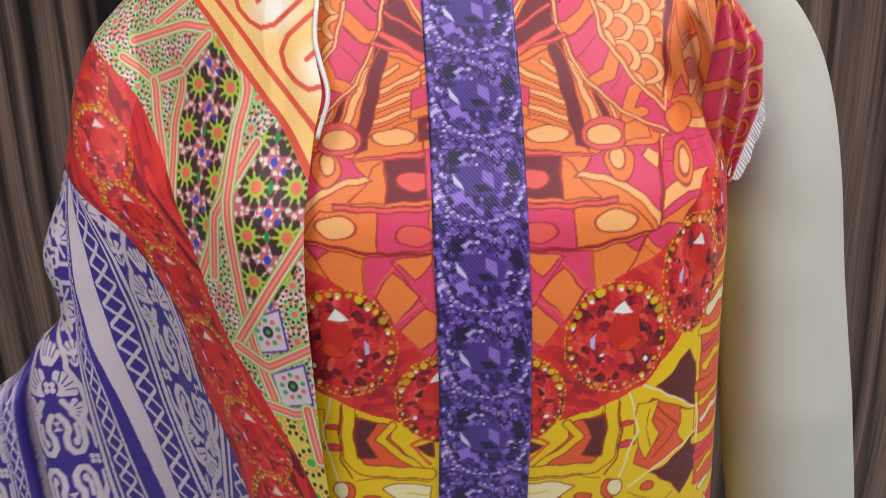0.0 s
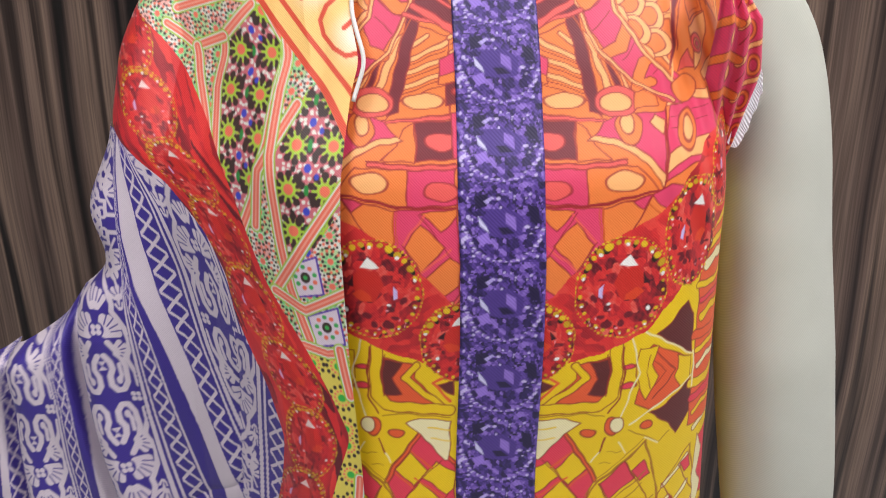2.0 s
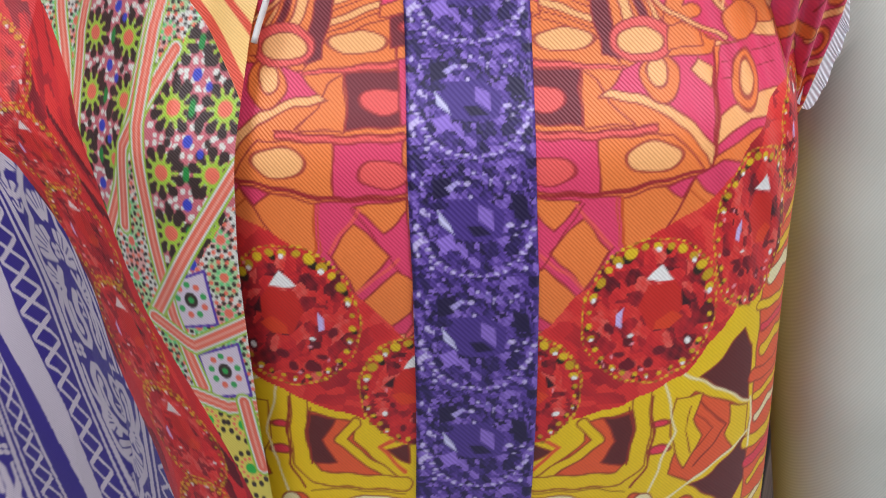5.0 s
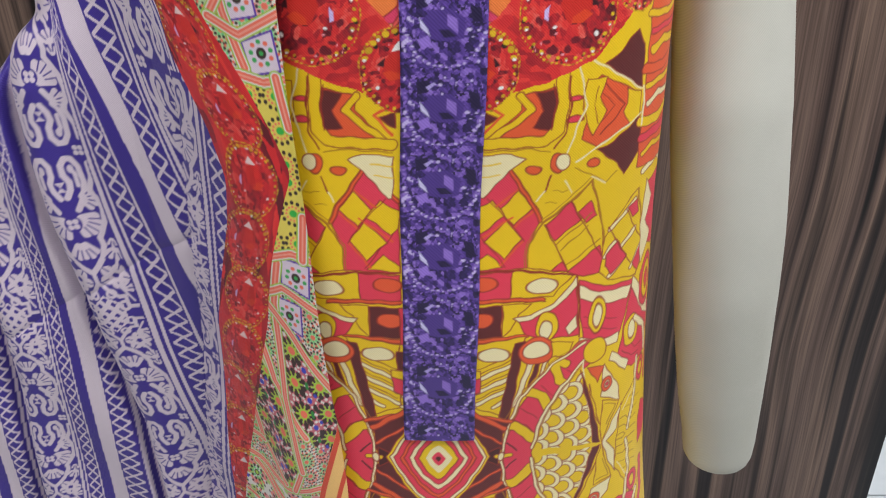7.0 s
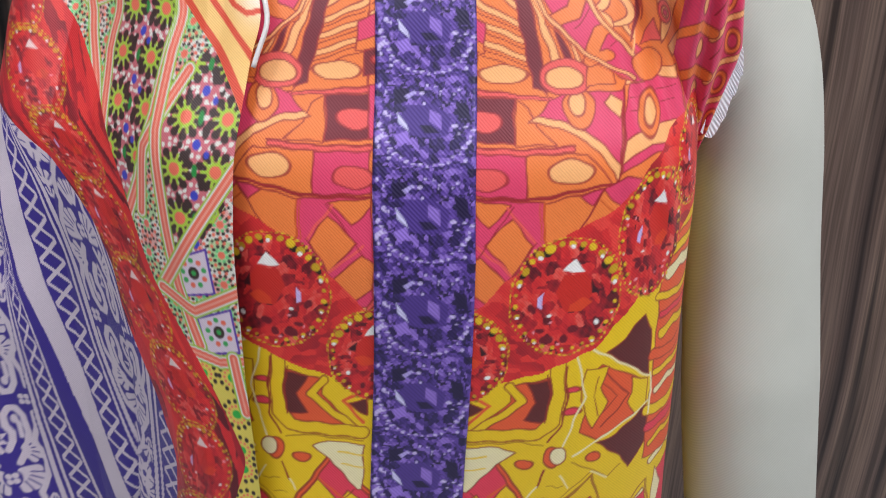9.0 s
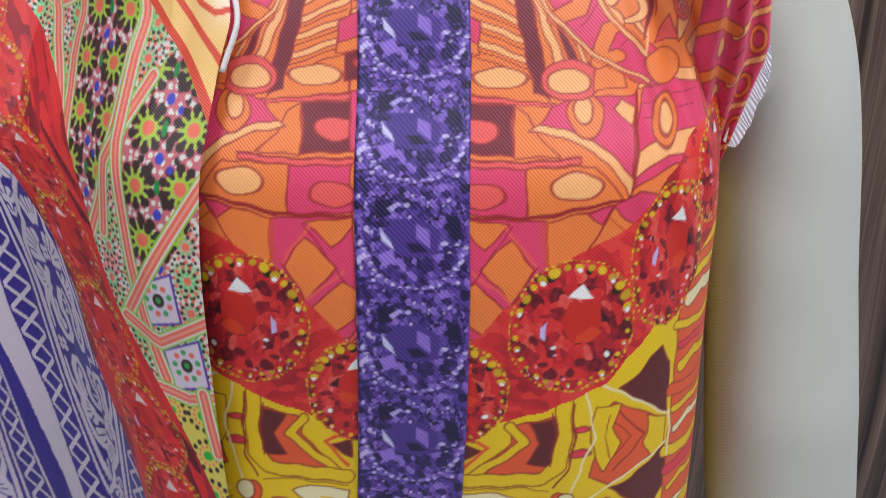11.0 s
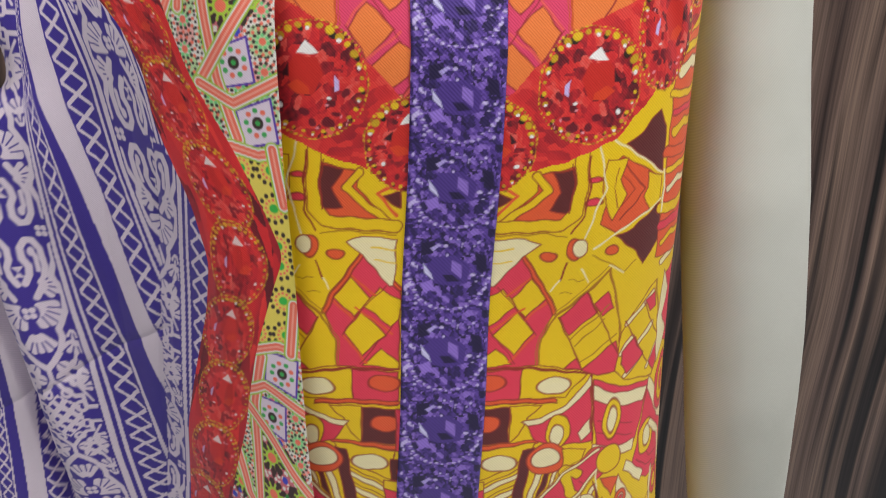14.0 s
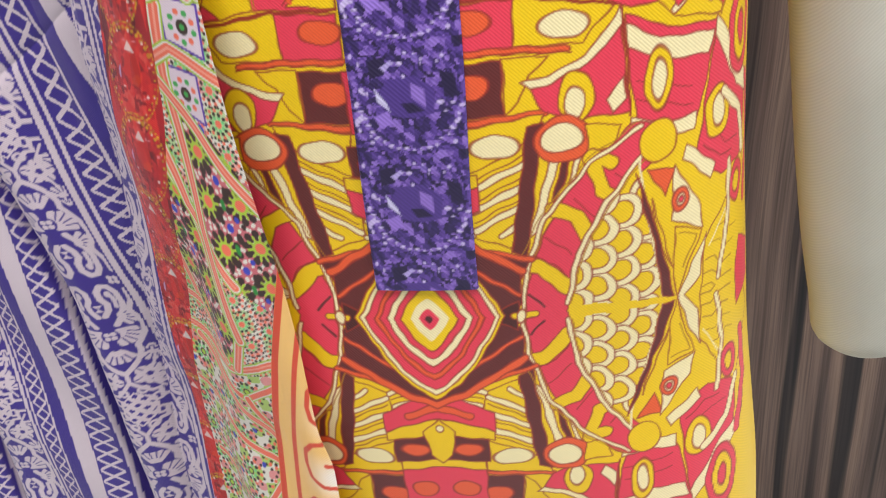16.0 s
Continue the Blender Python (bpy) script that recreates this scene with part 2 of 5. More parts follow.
        tone[-2:] = 0.62, 0.75
        t = tone[cell] + 0.13 * np.sin(9 * a + 4 * b + cell) + 0.10 * np.sin(31 * a + 13 * b + cell) * np.sin(23 * b - 9 * a)
        x0 = np.linspace(0, 1, len(shades))
        for ch in range(3):
            self.col[i, ch] = np.interp(t, x0, [s[ch] for s in shades])
        if spark is not None:
            for _ in range(sparks):
                th, rr = g.rand() * 6.283, (0.45 + 0.55 * g.rand())
                self.ell(spark, x + rx * rr * math.cos(th), y + ry * rr * math.sin(th), 0.35 + 0.9 * g.rand(), 0.35 + 0.7 * g.rand(), False)


# ---- the kurta's shape ----
XC = 0.0165
ZS, YF = (0.30, 0.6, 0.86, 1.0, 1.09, 1.2, 1.25, 1.286, 1.32, 1.37, 1.40), (0.43, 0.43, 0.433, 0.436, 0.438, 0.441, 0.449, 0.472, 0.487, 0.518, 0.545)
ZA, HA = (0.30, 0.70, 0.80, 0.90, 1.05, 1.2, 1.3, 1.4), (0.22, 0.186, 0.172, 0.163, 0.156, 0.156, 0.158, 0.160)


def blur(a, n):
    k = np.ones(n) / n
    return np.convolve(np.pad(a, n // 2, mode="edge"), k, mode="valid")[: len(a)]


_z = np.linspace(0.28, 1.42, 1141)
_y = blur(blur(np.interp(_z, ZS, YF), 25), 15)
_a = blur(np.interp(_z, ZA, HA), 41)
_arc = np.concatenate([[0], np.cumsum(np.hypot(np.diff(_z), np.diff(_y)))])
_arc += 1.0 - np.interp(1.0, _z, _arc)


def front(z):
    return np.interp(z, _z, _y)


def half(z):
    return np.interp(z, _z, _a)


def body_y(x, z):
    """Depth of the kurta's front at x, z."""
    q = np.clip(np.abs(x - XC) / half(z), 0, 0.9999)
    return front(z) + 0.10 * (1 - (1 - q ** 3) ** (1 / 3))


def kurta_grid(us, zs):
    """Points of the kurta's front at cloth widths us (metres from the centre line) and heights zs."""
    q = 1 - (1 - np.linspace(0, 1, 1500)) ** 3
    X, Y = np.zeros((len(zs), len(us))), np.zeros((len(zs), len(us)))
    for k, z in enumerate(zs):
        x = q * half(z)
        y = 0.10 * (1 - np.clip(1 - q ** 3, 0, 1) ** (1 / 3))
        s = np.concatenate([[0], np.cumsum(np.hypot(np.diff(x), np.diff(y)))])
        X[k] = XC + np.sign(us) * np.interp(np.abs(us), s, x)
        Y[k] = front(z) + np.interp(np.abs(us), s, y)
    Z = np.repeat(np.asarray(zs)[:, None], len(us), 1)
    return np.stack([X, Y, Z], -1)


def soft_folds(P):
    """Slow waves of hanging cloth and pulls towards the pinned shoulder."""
    x, z = P[..., 0] - XC, P[..., 2]
    low = np.clip((1.12 - z) / 0.5, 0, 1)
    P[..., 1] += 0.0035 * low * np.sin(x * 38 + 2 * np.sin(z * 5)) + 0.0012 * np.sin(z * 31 + x * 17)
    P[..., 1] += 0.035 * np.clip((-0.100 - x) / 0.02, 0, 1)
    pull = np.clip((x - 0.085) / 0.05, 0, 1) * np.clip((z - 1.17) / 0.12, 0, 1) * np.clip((1.374 - z) / 0.04, 0, 1)
    P[..., 1] += 0.0035 * pull * np.sin((x * 1.0 - (1.37 - z) * 0.28) * 330)
    return P


YEL, CRM, PNK, ORD, BRN, OLV, INK = lin(238, 198, 6), lin(242, 228, 178), lin(230, 60, 84), lin(232, 92, 48), lin(98, 36, 36), lin(176, 118, 14), lin(150, 44, 30)
WARM = {"Y": lin(238, 126, 58), "C": lin(248, 178, 112), "P": lin(224, 64, 104), "O": lin(234, 90, 84), "B": lin(118, 32, 44), "G": lin(206, 84, 30), "L": lin(158, 34, 40)}
GOLD = {"Y": YEL, "C": CRM, "P": PNK, "O": ORD, "B": BRN, "G": OLV, "L": INK}
RUBY = [lin(98, 16, 30), lin(160, 26, 38), lin(198, 34, 42), lin(214, 42, 44), lin(226, 56, 50), lin(230, 96, 84)]
AMETHYST = [lin(36, 24, 66), lin(50, 34, 92), lin(74, 50, 128), lin(98, 68, 158), lin(142, 110, 200), lin(196, 180, 226)]
BEAD, WHITE, LILAC = lin(226, 186, 24), lin(245, 240, 235), lin(208, 186, 236)


def motif(c, p):
    """One quarter of the kurta's print; it is mirrored across the centre line and down the cloth."""
    c.poly(p["P"], (23.1, -112.3), (51.0, -111.2), (49.7, -131.6), (23.1, -132.8))
    c.ell(p["O"], 31.3, -119.9, 9.7, 5.5)
    c.poly(p["Y"], (50.9, -110.6), (91.9, -118.2), (79.2, -132.4), (49.7, -131.9))
    c.ell(p["C"], 71.3, -124.3, 10.8, 5.9)
    c.line(p["L"], 1.5, (23.1, -110.7), (57.5, -111.0), (95.0, -118.3))
    c.line(p["O"], 2.8, (23.1, -133.5), (49.1, -132.9), (71.8, -134.7))
    c.line(p["L"], 0.9, (23.1, -135.5), (49.1, -134.6), (73.4, -136.7))
    c.poly(p["B"], (23.1, -138.2), (44.6, -137.1), (44.0, -153.3), (45.1, -161.9), (23.1, -163.2))
    c.ell(p["O"], 30.3, -148.2, 8.7, 5.8)
    c.line(p["O"], 2.9, (23.1, -165.7), (62.2, -162.3))
    c.poly(p["Y"], (44.9, -136.4), (64.4, -137.1), (55.5, -145.4), (51.2, -156.4), (45.1, -161.9))
    c.poly(p["P"], (55.7, -151.1), (76.9, -145.1), (95.5, -126.4), (99.3, -167.0), (71.7, -166.4), (61.6, -161.6))
    c.poly(p["C"], (51.9, -147.9), (64.7, -145.8), (79.6, -138.4), (88.7, -128.7), (95.0, -118.3), (96.4, -126.5), (88.5, -135.9), (78.3, -143.7), (64.8, -149.5), (55.7, -151.1))
    c.ell(p["Y"], 75.9, -156.6, 8.0, 11.8)
    c.ell(p["C"], 75.1, -159.4, 4.3, 7.7)
    c.poly(p["C"], (88.4, -159.6), (97.1, -149.7), (97.8, -160.0), (91.9, -165.9))
    c.poly(p["P"], (96.8, -122.6), (116.3, -131.4), (143.5, -132.9), (139.3, -148.7), (134.2, -171.8), (129.6, -181.5), (103.6, -174.4), (99.6, -153.2))
    c.poly(p["C"], (97.1, -127.1), (113.4, -135.6), (141.2, -137.3), (138.3, -147.1), (117.6, -146.1), (98.5, -138.0))
    c.line(p["L"], 0.6, (102.1, -153.4), (129.3, -160.3))
    c.line(p["L"], 0.6, (102.7, -162.1), (130.2, -169.2))
    c.ell(p["Y"], 112.7, -153.7, 6.7, 14.7)
    c.ell(p["C"], 112.8, -154.4, 3.3, 9.7)
    c.poly(p["C"], (100.1, -169.9), (116.8, -175.1), (132.4, -173.2), (131.5, -181.9), (114.0, -181.1), (100.5, -175.9))
    c.poly(p["P"], (142.6, -135.3), (172.9, -173.9), (175.1, -204.5), (151.0, -209.4), (133.2, -198.7), (138.5, -158.8))
    c.line(p["L"], 0.6, (141.4, -184.3), (153.7, -193.6), (165.3, -194.4))
    c.line(p["L"], 0.8, (138.1, -190.7), (149.8, -199.6), (159.9, -199.6))
    c.poly(p["C"], (143.3, -131.2), (180.7, -173.6), (182.9, -180.5), (160.9, -168.4), (141.5, -139.7))
    c.ell(p["Y"], 146.0, -176.6, 8.8, 12.8)
    c.ell(p["C"], 146.3, -176.0, 4.3, 8.2)
    c.poly(p["C"], (128.4, -187.8), (146.5, -202.3), (144.3, -209.5), (126.2, -194.6))
    c.line(p["L"], 1.2, (94.9, -116.7), (98.2, -143.0), (99.4, -168.8))
    c.poly(p["P"], (44.6, -33.9), (23.2, -59.4), (23.1, -110.7), (59.8, -109.4), (60.4, -93.0), (66.8, -75.0), (58.6, -58.6), (49.3, -45.8))
    c.poly(p["Y"], (52.2, -51.6), (61.6, -64.9), (50.1, -76.7), (40.4, -65.2))
    c.poly(p["Y"], (23.2, -65.8), (35.2, -58.2), (43.9, -69.5), (29.0, -82.4), (23.2, -77.5))
    c.poly(p["Y"], (45.7, -73.3), (55.3, -87.3), (44.8, -101.7), (31.1, -88.0))
    c.poly(p["Y"], (23.1, -110.4), (23.2, -105.7), (33.5, -96.8), (44.1, -107.9))
    c.line(p["O"], 1.4, (52.7, -50.0), (38.1, -63.0))
    c.line(p["O"], 1.4, (49.1, -70.8), (27.6, -86.9))
    c.line(p["O"], 1.4, (61.7, -67.2), (50.1, -78.8))
    c.line(p["O"], 1.4, (56.2, -89.1), (42.0, -106.4))
    c.line(p["L"], 0.6, (31.8, -56.9), (49.2, -76.7), (56.8, -89.1))
    c.line(p["L"], 0.6, (27.6, -81.8), (45.5, -107.3))
    c.line(p["O"], 2.3, (23.2, -58.8), (44.6, -34.9), (52.7, -49.4), (61.5, -62.0), (67.1, -75.0))
    c.line(p["L"], 0.6, (23.2, -57.1), (44.5, -31.7), (54.1, -48.5), (63.2, -61.4), (68.5, -73.5))
    c.poly(p["Y"], (69.2, -76.5), (86.8, -62.2), (99.6, -49.1), (104.2, -62.9), (110.5, -83.9), (113.9, -111.8), (108.9, -119.3), (69.3, -111.5), (59.8, -109.1), (60.6, -91.5))
    c.poly(p["P"], (70.7, -78.2), (86.8, -62.2), (94.9, -75.5), (77.6, -90.2))
    c.poly(p["P"], (92.5, -69.9), (99.8, -63.3), (105.8, -74.6), (98.1, -79.5))
    c.poly(p["P"], (110.1, -97.5), (115.2, -118.9), (99.7, -120.8), (87.9, -115.2), (104.3, -101.6))
    c.poly(p["P"], (76.7, -112.5), (83.8, -106.9), (88.8, -115.2))
    c.line(p["L"], 0.9, (70.1, -78.0), (88.8, -115.2))
    c.line(p["L"], 0.9, (86.2, -61.6), (113.0, -108.6))
    c.line(p["G"], 0.9, (78.6, -93.0), (96.5, -77.6), (102.0, -72.1))
    c.line(p["G"], 0.9, (81.8, -98.2), (99.8, -81.7))
    c.line(p["G"], 0.9, (86.9, -110.1), (109.7, -92.8))
    c.line(p["G"], 1.2, (59.8, -108.8), (60.6, -91.5), (69.1, -75.9), (86.8, -61.1), (100.0, -48.0), (105.9, -65.9), (111.7, -87.0), (113.9, -115.6))
    c.line(p["G"], 0.6, (58.0, -108.8), (59.1, -90.3), (67.7, -74.7), (85.2, -59.3), (98.2, -46.3))
    c.poly(p["Y"], (112.9, -93.1), (122.6, -77.6), (138.2, -61.3), (143.6, -79.4), (149.6, -108.5), (145.4, -130.7), (119.2, -127.2), (112.0, -119.6))
    c.line(p["C"], 2.9, (116.2, -88.0), (137.4, -68.8))
    c.line(p["C"], 2.9, (114.3, -108.7), (122.2, -97.2))
    c.line(p["C"], 3.2, (126.4, -104.6), (139.5, -91.3))
    c.line(p["C"], 3.0, (119.6, -124.6), (132.1, -111.8))
    c.line(p["C"], 2.6, (138.2, -122.5), (147.6, -108.0))
    c.poly(p["P"], (130.0, -74.7), (139.8, -69.2), (141.2, -79.8), (136.1, -82.8))
    c.poly(p["P"], (115.4, -107.3), (124.6, -97.5), (133.2, -112.3), (121.4, -122.9), (115.5, -115.8))
    c.poly(p["P"], (139.8, -119.7), (149.3, -106.8), (151.0, -118.5), (146.8, -128.5))
    c.line(p["L"], 1.0, (115.3, -85.8), (137.7, -118.6))
    c.line(p["L"], 0.9, (129.1, -75.5), (149.2, -105.8))
    c.line(p["G"], 0.9, (139.4, -60.9), (146.3, -85.9), (151.0, -115.2), (145.5, -131.8))
    c.ell(p["O"], 75.7, -33.7, 4.9, 6.8)
    c.ell(p["C"], 78.9, -33.2, 4.7, 5.7)
    c.ell(p["O"], 60.6, -37.8, 4.9, 3.0)
    c.ell(p["O"], 99.6, -35.9, 4.3, 3.3)
    c.line(p["L"], 1.1, (72.3, -42.4), (68.2, -54.1))
    c.line(p["C"], 1.0, (64.2, -59.7), (68.1, -53.5))
    c.line(p["C"], 1.0, (81.7, -46.6), (86.4, -56.0))
    c.line(p["G"], 0.6, (73.7, -52.9), (77.0, -52.4), (79.6, -54.7), (83.5, -53.6))
    c.line(p["G"], 0.6, (69.4, -62.3), (73.2, -61.1), (76.7, -62.0))
    c.line(p["G"], 0.8, (86.7, -38.5), (93.9, -41.4), (109.0, -50.5), (117.4, -44.1))
    c.line(p["C"], 1.0, (98.4, -45.7), (109.0, -50.8))
    c.poly(p["B"], (100.3, -26.9), (112.7, -22.6), (130.6, -8.5), (135.1, -30.7), (129.5, -39.9), (122.9, -47.4), (117.1, -39.0), (109.6, -33.1))
    c.poly(p["B"], (100.4, 28.5), (110.8, 35.2), (122.1, 47.6), (128.8, 36.9), (129.9, 9.4), (113.7, 19.6))
    c.poly(p["O"], (98.0, 21.7), (125.7, 8.3), (131.2, -7.2), (100.1, -24.7), (89.1, -18.7), (93.3, 0.4), (89.2, 15.7))
    c.poly(p["Y"], (117.3, 11.1), (129.0, 7.3), (131.6, -9.5), (122.1, -12.7), (116.7, -4.4), (119.2, 1.0))
    c.line(p["L"], 0.9, (99.2, 17.7), (117.1, 0.9), (101.8, -17.0))
    c.line(p["L"], 0.6, (98.9, 11.3), (109.9, 2.0), (100.7, -8.5))
    c.poly(p["Y"], (88.9, 20.1), (102.0, 20.2), (99.2, 7.7), (103.7, -1.5), (98.9, -12.7), (96.3, -16.8), (88.0, 1.1))
    c.line(p["L"], 0.6, (96.5, 14.6), (95.4, 3.0), (99.0, -9.7))
    c.ell(p["P"], 82.7, 8.4, 4.8, 1.8)
    c.ell(p["P"], 83.7, -4.9, 4.9, 2.1)
    c.line(p["C"], 1.2, (92.3, 31.7), (113.1, 19.5), (129.6, 8.6))
    c.line(p["C"], 1.2, (132.1, -7.5), (103.1, -23.4), (87.4, -34.1))
    c.line(p["C"], 1.0, (83.6, 27.9), (90.4, 3.8), (85.5, -10.5), (81.1, -26.9))
    c.poly(p["O"], (27.4, -20.1), (50.5, 3.1), (48.9, 12.0), (71.3, 16.3), (74.4, -12.2), (67.7, -16.1), (31.3, -16.8))
    c.line(p["Y"], 4.5, (48.4, 12.0), (56.4, 2.8), (44.3, -7.6), (27.4, -20.1))
    c.poly(p["B"], (57.3, 13.6), (71.9, 14.8), (73.0, -12.7), (57.8, -9.3), (63.9, 2.2))
    c.line(p["Y"], 7.5, (73.6, 23.3), (75.1, 5.7), (73.7, -10.6), (66.5, -18.2), (27.4, -19.5))
    c.line(p["L"], 1.2, (78.2, 22.8), (80.1, 5.1), (78.9, -12.7), (72.4, -23.7))
    c.line(p["G"], 0.8, (27.5, -24.7), (58.6, -23.1), (69.8, -25.9))
    c.line(p["L"], 0.9, (68.8, 17.9), (70.5, 6.1), (69.4, -11.7))
    c.poly(p["B"], (25.5, 2.6), (36.2, -2.5), (25.8, -8.8))
    c.line(p["O"], 1.8, (25.4, 8.5), (38.8, -0.8), (27.2, -13.1))
    c.poly(p["C"], (26.3, -27.8), (45.1, -26.0), (55.1, -30.6), (45.6, -37.9), (29.8, -56.7), (27.1, -56.6))
    c.line(p["Y"], 1.1, (26.5, -34.1), (40.0, -32.9))
    c.line(p["Y"], 0.8, (26.7, -42.0), (38.9, -40.8))
    c.poly(p["Y"], (24.7, -167.7), (60.7, -163.1), (56.4, -174.5), (53.1, -192.0), (44.8, -230.7), (26.3, -223.5))
    c.line(p["C"], 3.6, (27.9, -198.4), (54.2, -185.4))
    c.line(p["C"], 3.6, (28.0, -209.4), (53.2, -196.5))
    c.line(p["C"], 3.3, (28.0, -220.2), (51.5, -207.1))
    c.line(p["C"], 3.0, (39.7, -224.0), (49.5, -217.1))
    c.line(p["L"], 0.7, (27.9, -194.0), (55.0, -180.3))
    c.line(p["L"], 0.7, (28.0, -204.9), (53.7, -191.3))
    c.line(p["L"], 0.7, (28.0, -215.6), (52.4, -202.5))
    c.poly(p["Y"], (24.7, -167.7), (61.6, -163.0), (56.4, -173.8), (40.7, -183.5), (26.3, -190.0))
    c.ell(p["C"], 39.7, -177.1, 11.4, 5.8)
    c.poly(p["B"], (54.0, -168.5), (61.1, -166.5), (52.2, -236.2), (44.8, -232.7))
    c.poly(p["C"], (63.6, -184.3), (68.6, -182.8), (58.4, -222.1), (53.3, -226.2))
    c.poly(p["B"], (70.0, -184.2), (73.4, -184.1), (69.9, -198.9), (63.9, -210.3))
    c.poly(p["C"], (75.1, -186.0), (78.2, -184.1), (74.6, -195.8), (71.5, -198.8))
    c.ell(p["O"], 69.9, -175.9, 13.2, 11.2)
    c.poly(p["Y"], (79.7, -169.9), (95.5, -172.1), (91.4, -182.6), (80.4, -184.9))
    c.ell(p["C"], 69.0, -175.2, 9.4, 7.2)
    c.line(p["P"], 21.7, (104.3, -183.4), (83.0, -204.4), (69.5, -229.5), (62.1, -253.8), (60.8, -266.4))
    c.line(p["Y"], 7.1, (91.8, -189.9), (82.1, -186.0), (87.9, -204.5), (98.0, -210.6))
    c.line(p["Y"], 7.8, (64.6, -211.1), (75.5, -215.8), (82.7, -229.3))
    c.line(p["Y"], 8.7, (49.0, -241.6), (58.4, -242.6), (71.6, -256.8))
    c.line(p["L"], 0.6, (93.8, -195.5), (100.8, -203.3))
    c.line(p["L"], 0.6, (75.1, -206.3), (85.5, -219.7))
    c.line(p["L"], 0.7, (60.5, -225.9), (69.7, -233.4), (73.2, -237.3))
    c.line(p["L"], 0.7, (54.2, -236.1), (65.0, -241.5), (71.3, -249.4))
    c.line(p["B"], 1.4, (52.1, -258.6), (59.1, -266.5))
    c.ell(p["Y"], 46.1, -266.6, 3.4, 6.0)
    c.ell(p["C"], 43.3, -266.8, 2.1, 4.3)
    c.poly(p["Y"], (105.0, -192.5), (107.6, -215.2), (115.9, -247.4), (119.0, -268.2), (71.0, -266.0), (76.5, -237.2), (89.8, -210.2))
    c.scales(p["C"], p["Y"], ((105.0, -192.5), (107.6, -215.2), (115.9, -247.4), (119.7, -269.2), (70.7, -266.8), (76.5, -237.2), (89.8, -210.2)), 60, 110, -274, -205, 8.2)
    c.line(p["C"], 2.5, (105.7, -188.9), (89.8, -210.2), (76.5, -237.2), (71.0, -266.0))
    c.line(p["G"], 0.7, (108.1, -189.9), (91.8, -211.1), (78.5, -238.0), (73.0, -265.9))
    c.line(p["C"], 2.2, (104.6, -174.5), (82.2, -188.5), (60.8, -215.0), (50.7, -246.6), (48.3, -267.7))
    c.line(p["G"], 0.6, (103.5, -172.3), (80.8, -186.3), (59.2, -213.5), (44.7, -245.9), (41.3, -267.8))
    c.line(p["C"], 0.9, (104.8, -190.7), (108.3, -215.3), (116.6, -247.5), (120.4, -268.4))
    c.poly(p["B"], (103.7, -197.9), (110.7, -215.5), (121.3, -248.2), (126.7, -269.6), (120.4, -268.4), (114.3, -235.3), (107.6, -215.2))
    c.poly(p["Y"], (111.4, -211.8), (118.2, -231.9), (125.3, -252.9), (116.7, -235.6))
    c.poly(p["O"], (108.6, -196.5), (123.0, -198.5), (118.3, -212.0))
    c.poly(p["C"], (122.1, -196.5), (138.6, -220.8), (141.5, -233.9), (123.0, -225.7))
    c.ell(p["O"], 126.7, -215.3, 4.9, 6.2)
    c.ell(p["C"], 126.7, -215.3, 2.6, 3.5)
    c.ell(p["P"], 126.7, -215.3, 1.5, 1.9)
    c.ell(p["Y"], 113.2, -183.2, 9.3, 10.3)
    c.poly(p["C"], (144.4, -237.8), (141.3, -260.8), (132.5, -271.7), (128.6, -270.8), (136.4, -251.4))
    c.poly(p["Y"], (125.1, -229.2), (140.8, -234.8), (131.3, -258.2), (128.6, -270.8), (125.6, -257.0))
    c.line(p["G"], 0.8, (127.2, -233.5), (137.7, -236.7), (130.9, -254.1))
    c.poly(p["Y"], (143.5, -241.5), (172.6, -201.4), (190.7, -243.6), (170.9, -286.3), (142.6, -274.4))
    c.line(p["G"], 0.9, (144.7, -253.8), (151.2, -252.8), (156.6, -258.9), (164.4, -257.5))
    c.line(p["G"], 0.9, (143.4, -261.4), (149.8, -261.1), (156.5, -267.0), (165.5, -267.0))
    c.line(p["G"], 0.9, (143.3, -268.8), (149.2, -268.3), (156.4, -275.2), (165.8, -274.5))
    c.line(p["G"], 0.6, (148.1, -245.0), (154.0, -244.3), (159.6, -249.8), (166.4, -248.5))
    c.line(p["G"], 0.6, (151.7, -236.5), (157.1, -236.2), (163.1, -241.1), (169.3, -240.1))
    c.line(p["C"], 0.8, (146.1, -246.2), (158.2, -227.4), (174.6, -202.3))
    c.poly(p["P"], (173.5, -250.1), (191.8, -260.4), (190.2, -297.8), (168.2, -284.9), (170.1, -268.5))
    c.ell(p["Y"], 178.1, -285.3, 11.2, 8.2)
    c.poly(p["B"], (26.3, -231.4), (53.3, -238.9), (45.8, -252.8), (38.3, -244.0), (26.4, -242.2))
    c.line(p["O"], 2.7, (26.3, -229.8), (54.3, -238.1))
    c.line(p["O"], 1.7, (26.4, -243.4), (38.9, -245.6))
    # middle of the cloth, seen below the placket
    c.line(p["C"], 3.0, (24, -214), (0, -224))
    c.line(p["C"], 3.0, (26, -223), (0, -233))
    c.line(p["L"], 0.7, (25, -219), (0, -229))
    c.poly(p["P"], (-1, -224), (14, -219), (31, -209), (31, -196), (14, -203), (-1, -207))
    c.line(p["O"], 4.6, (17, -208), (-1, -215), outline=True)
    c.poly(p["Y"], (-1, -207), (14, -203), (31, -196), (31, -190), (-1, -196))
    c.poly(p["B"], (-1, -196), (27, -190), (27, -174), (-1, -178))
    c.ell(p["O"], 15, -184, 8, 4.4)
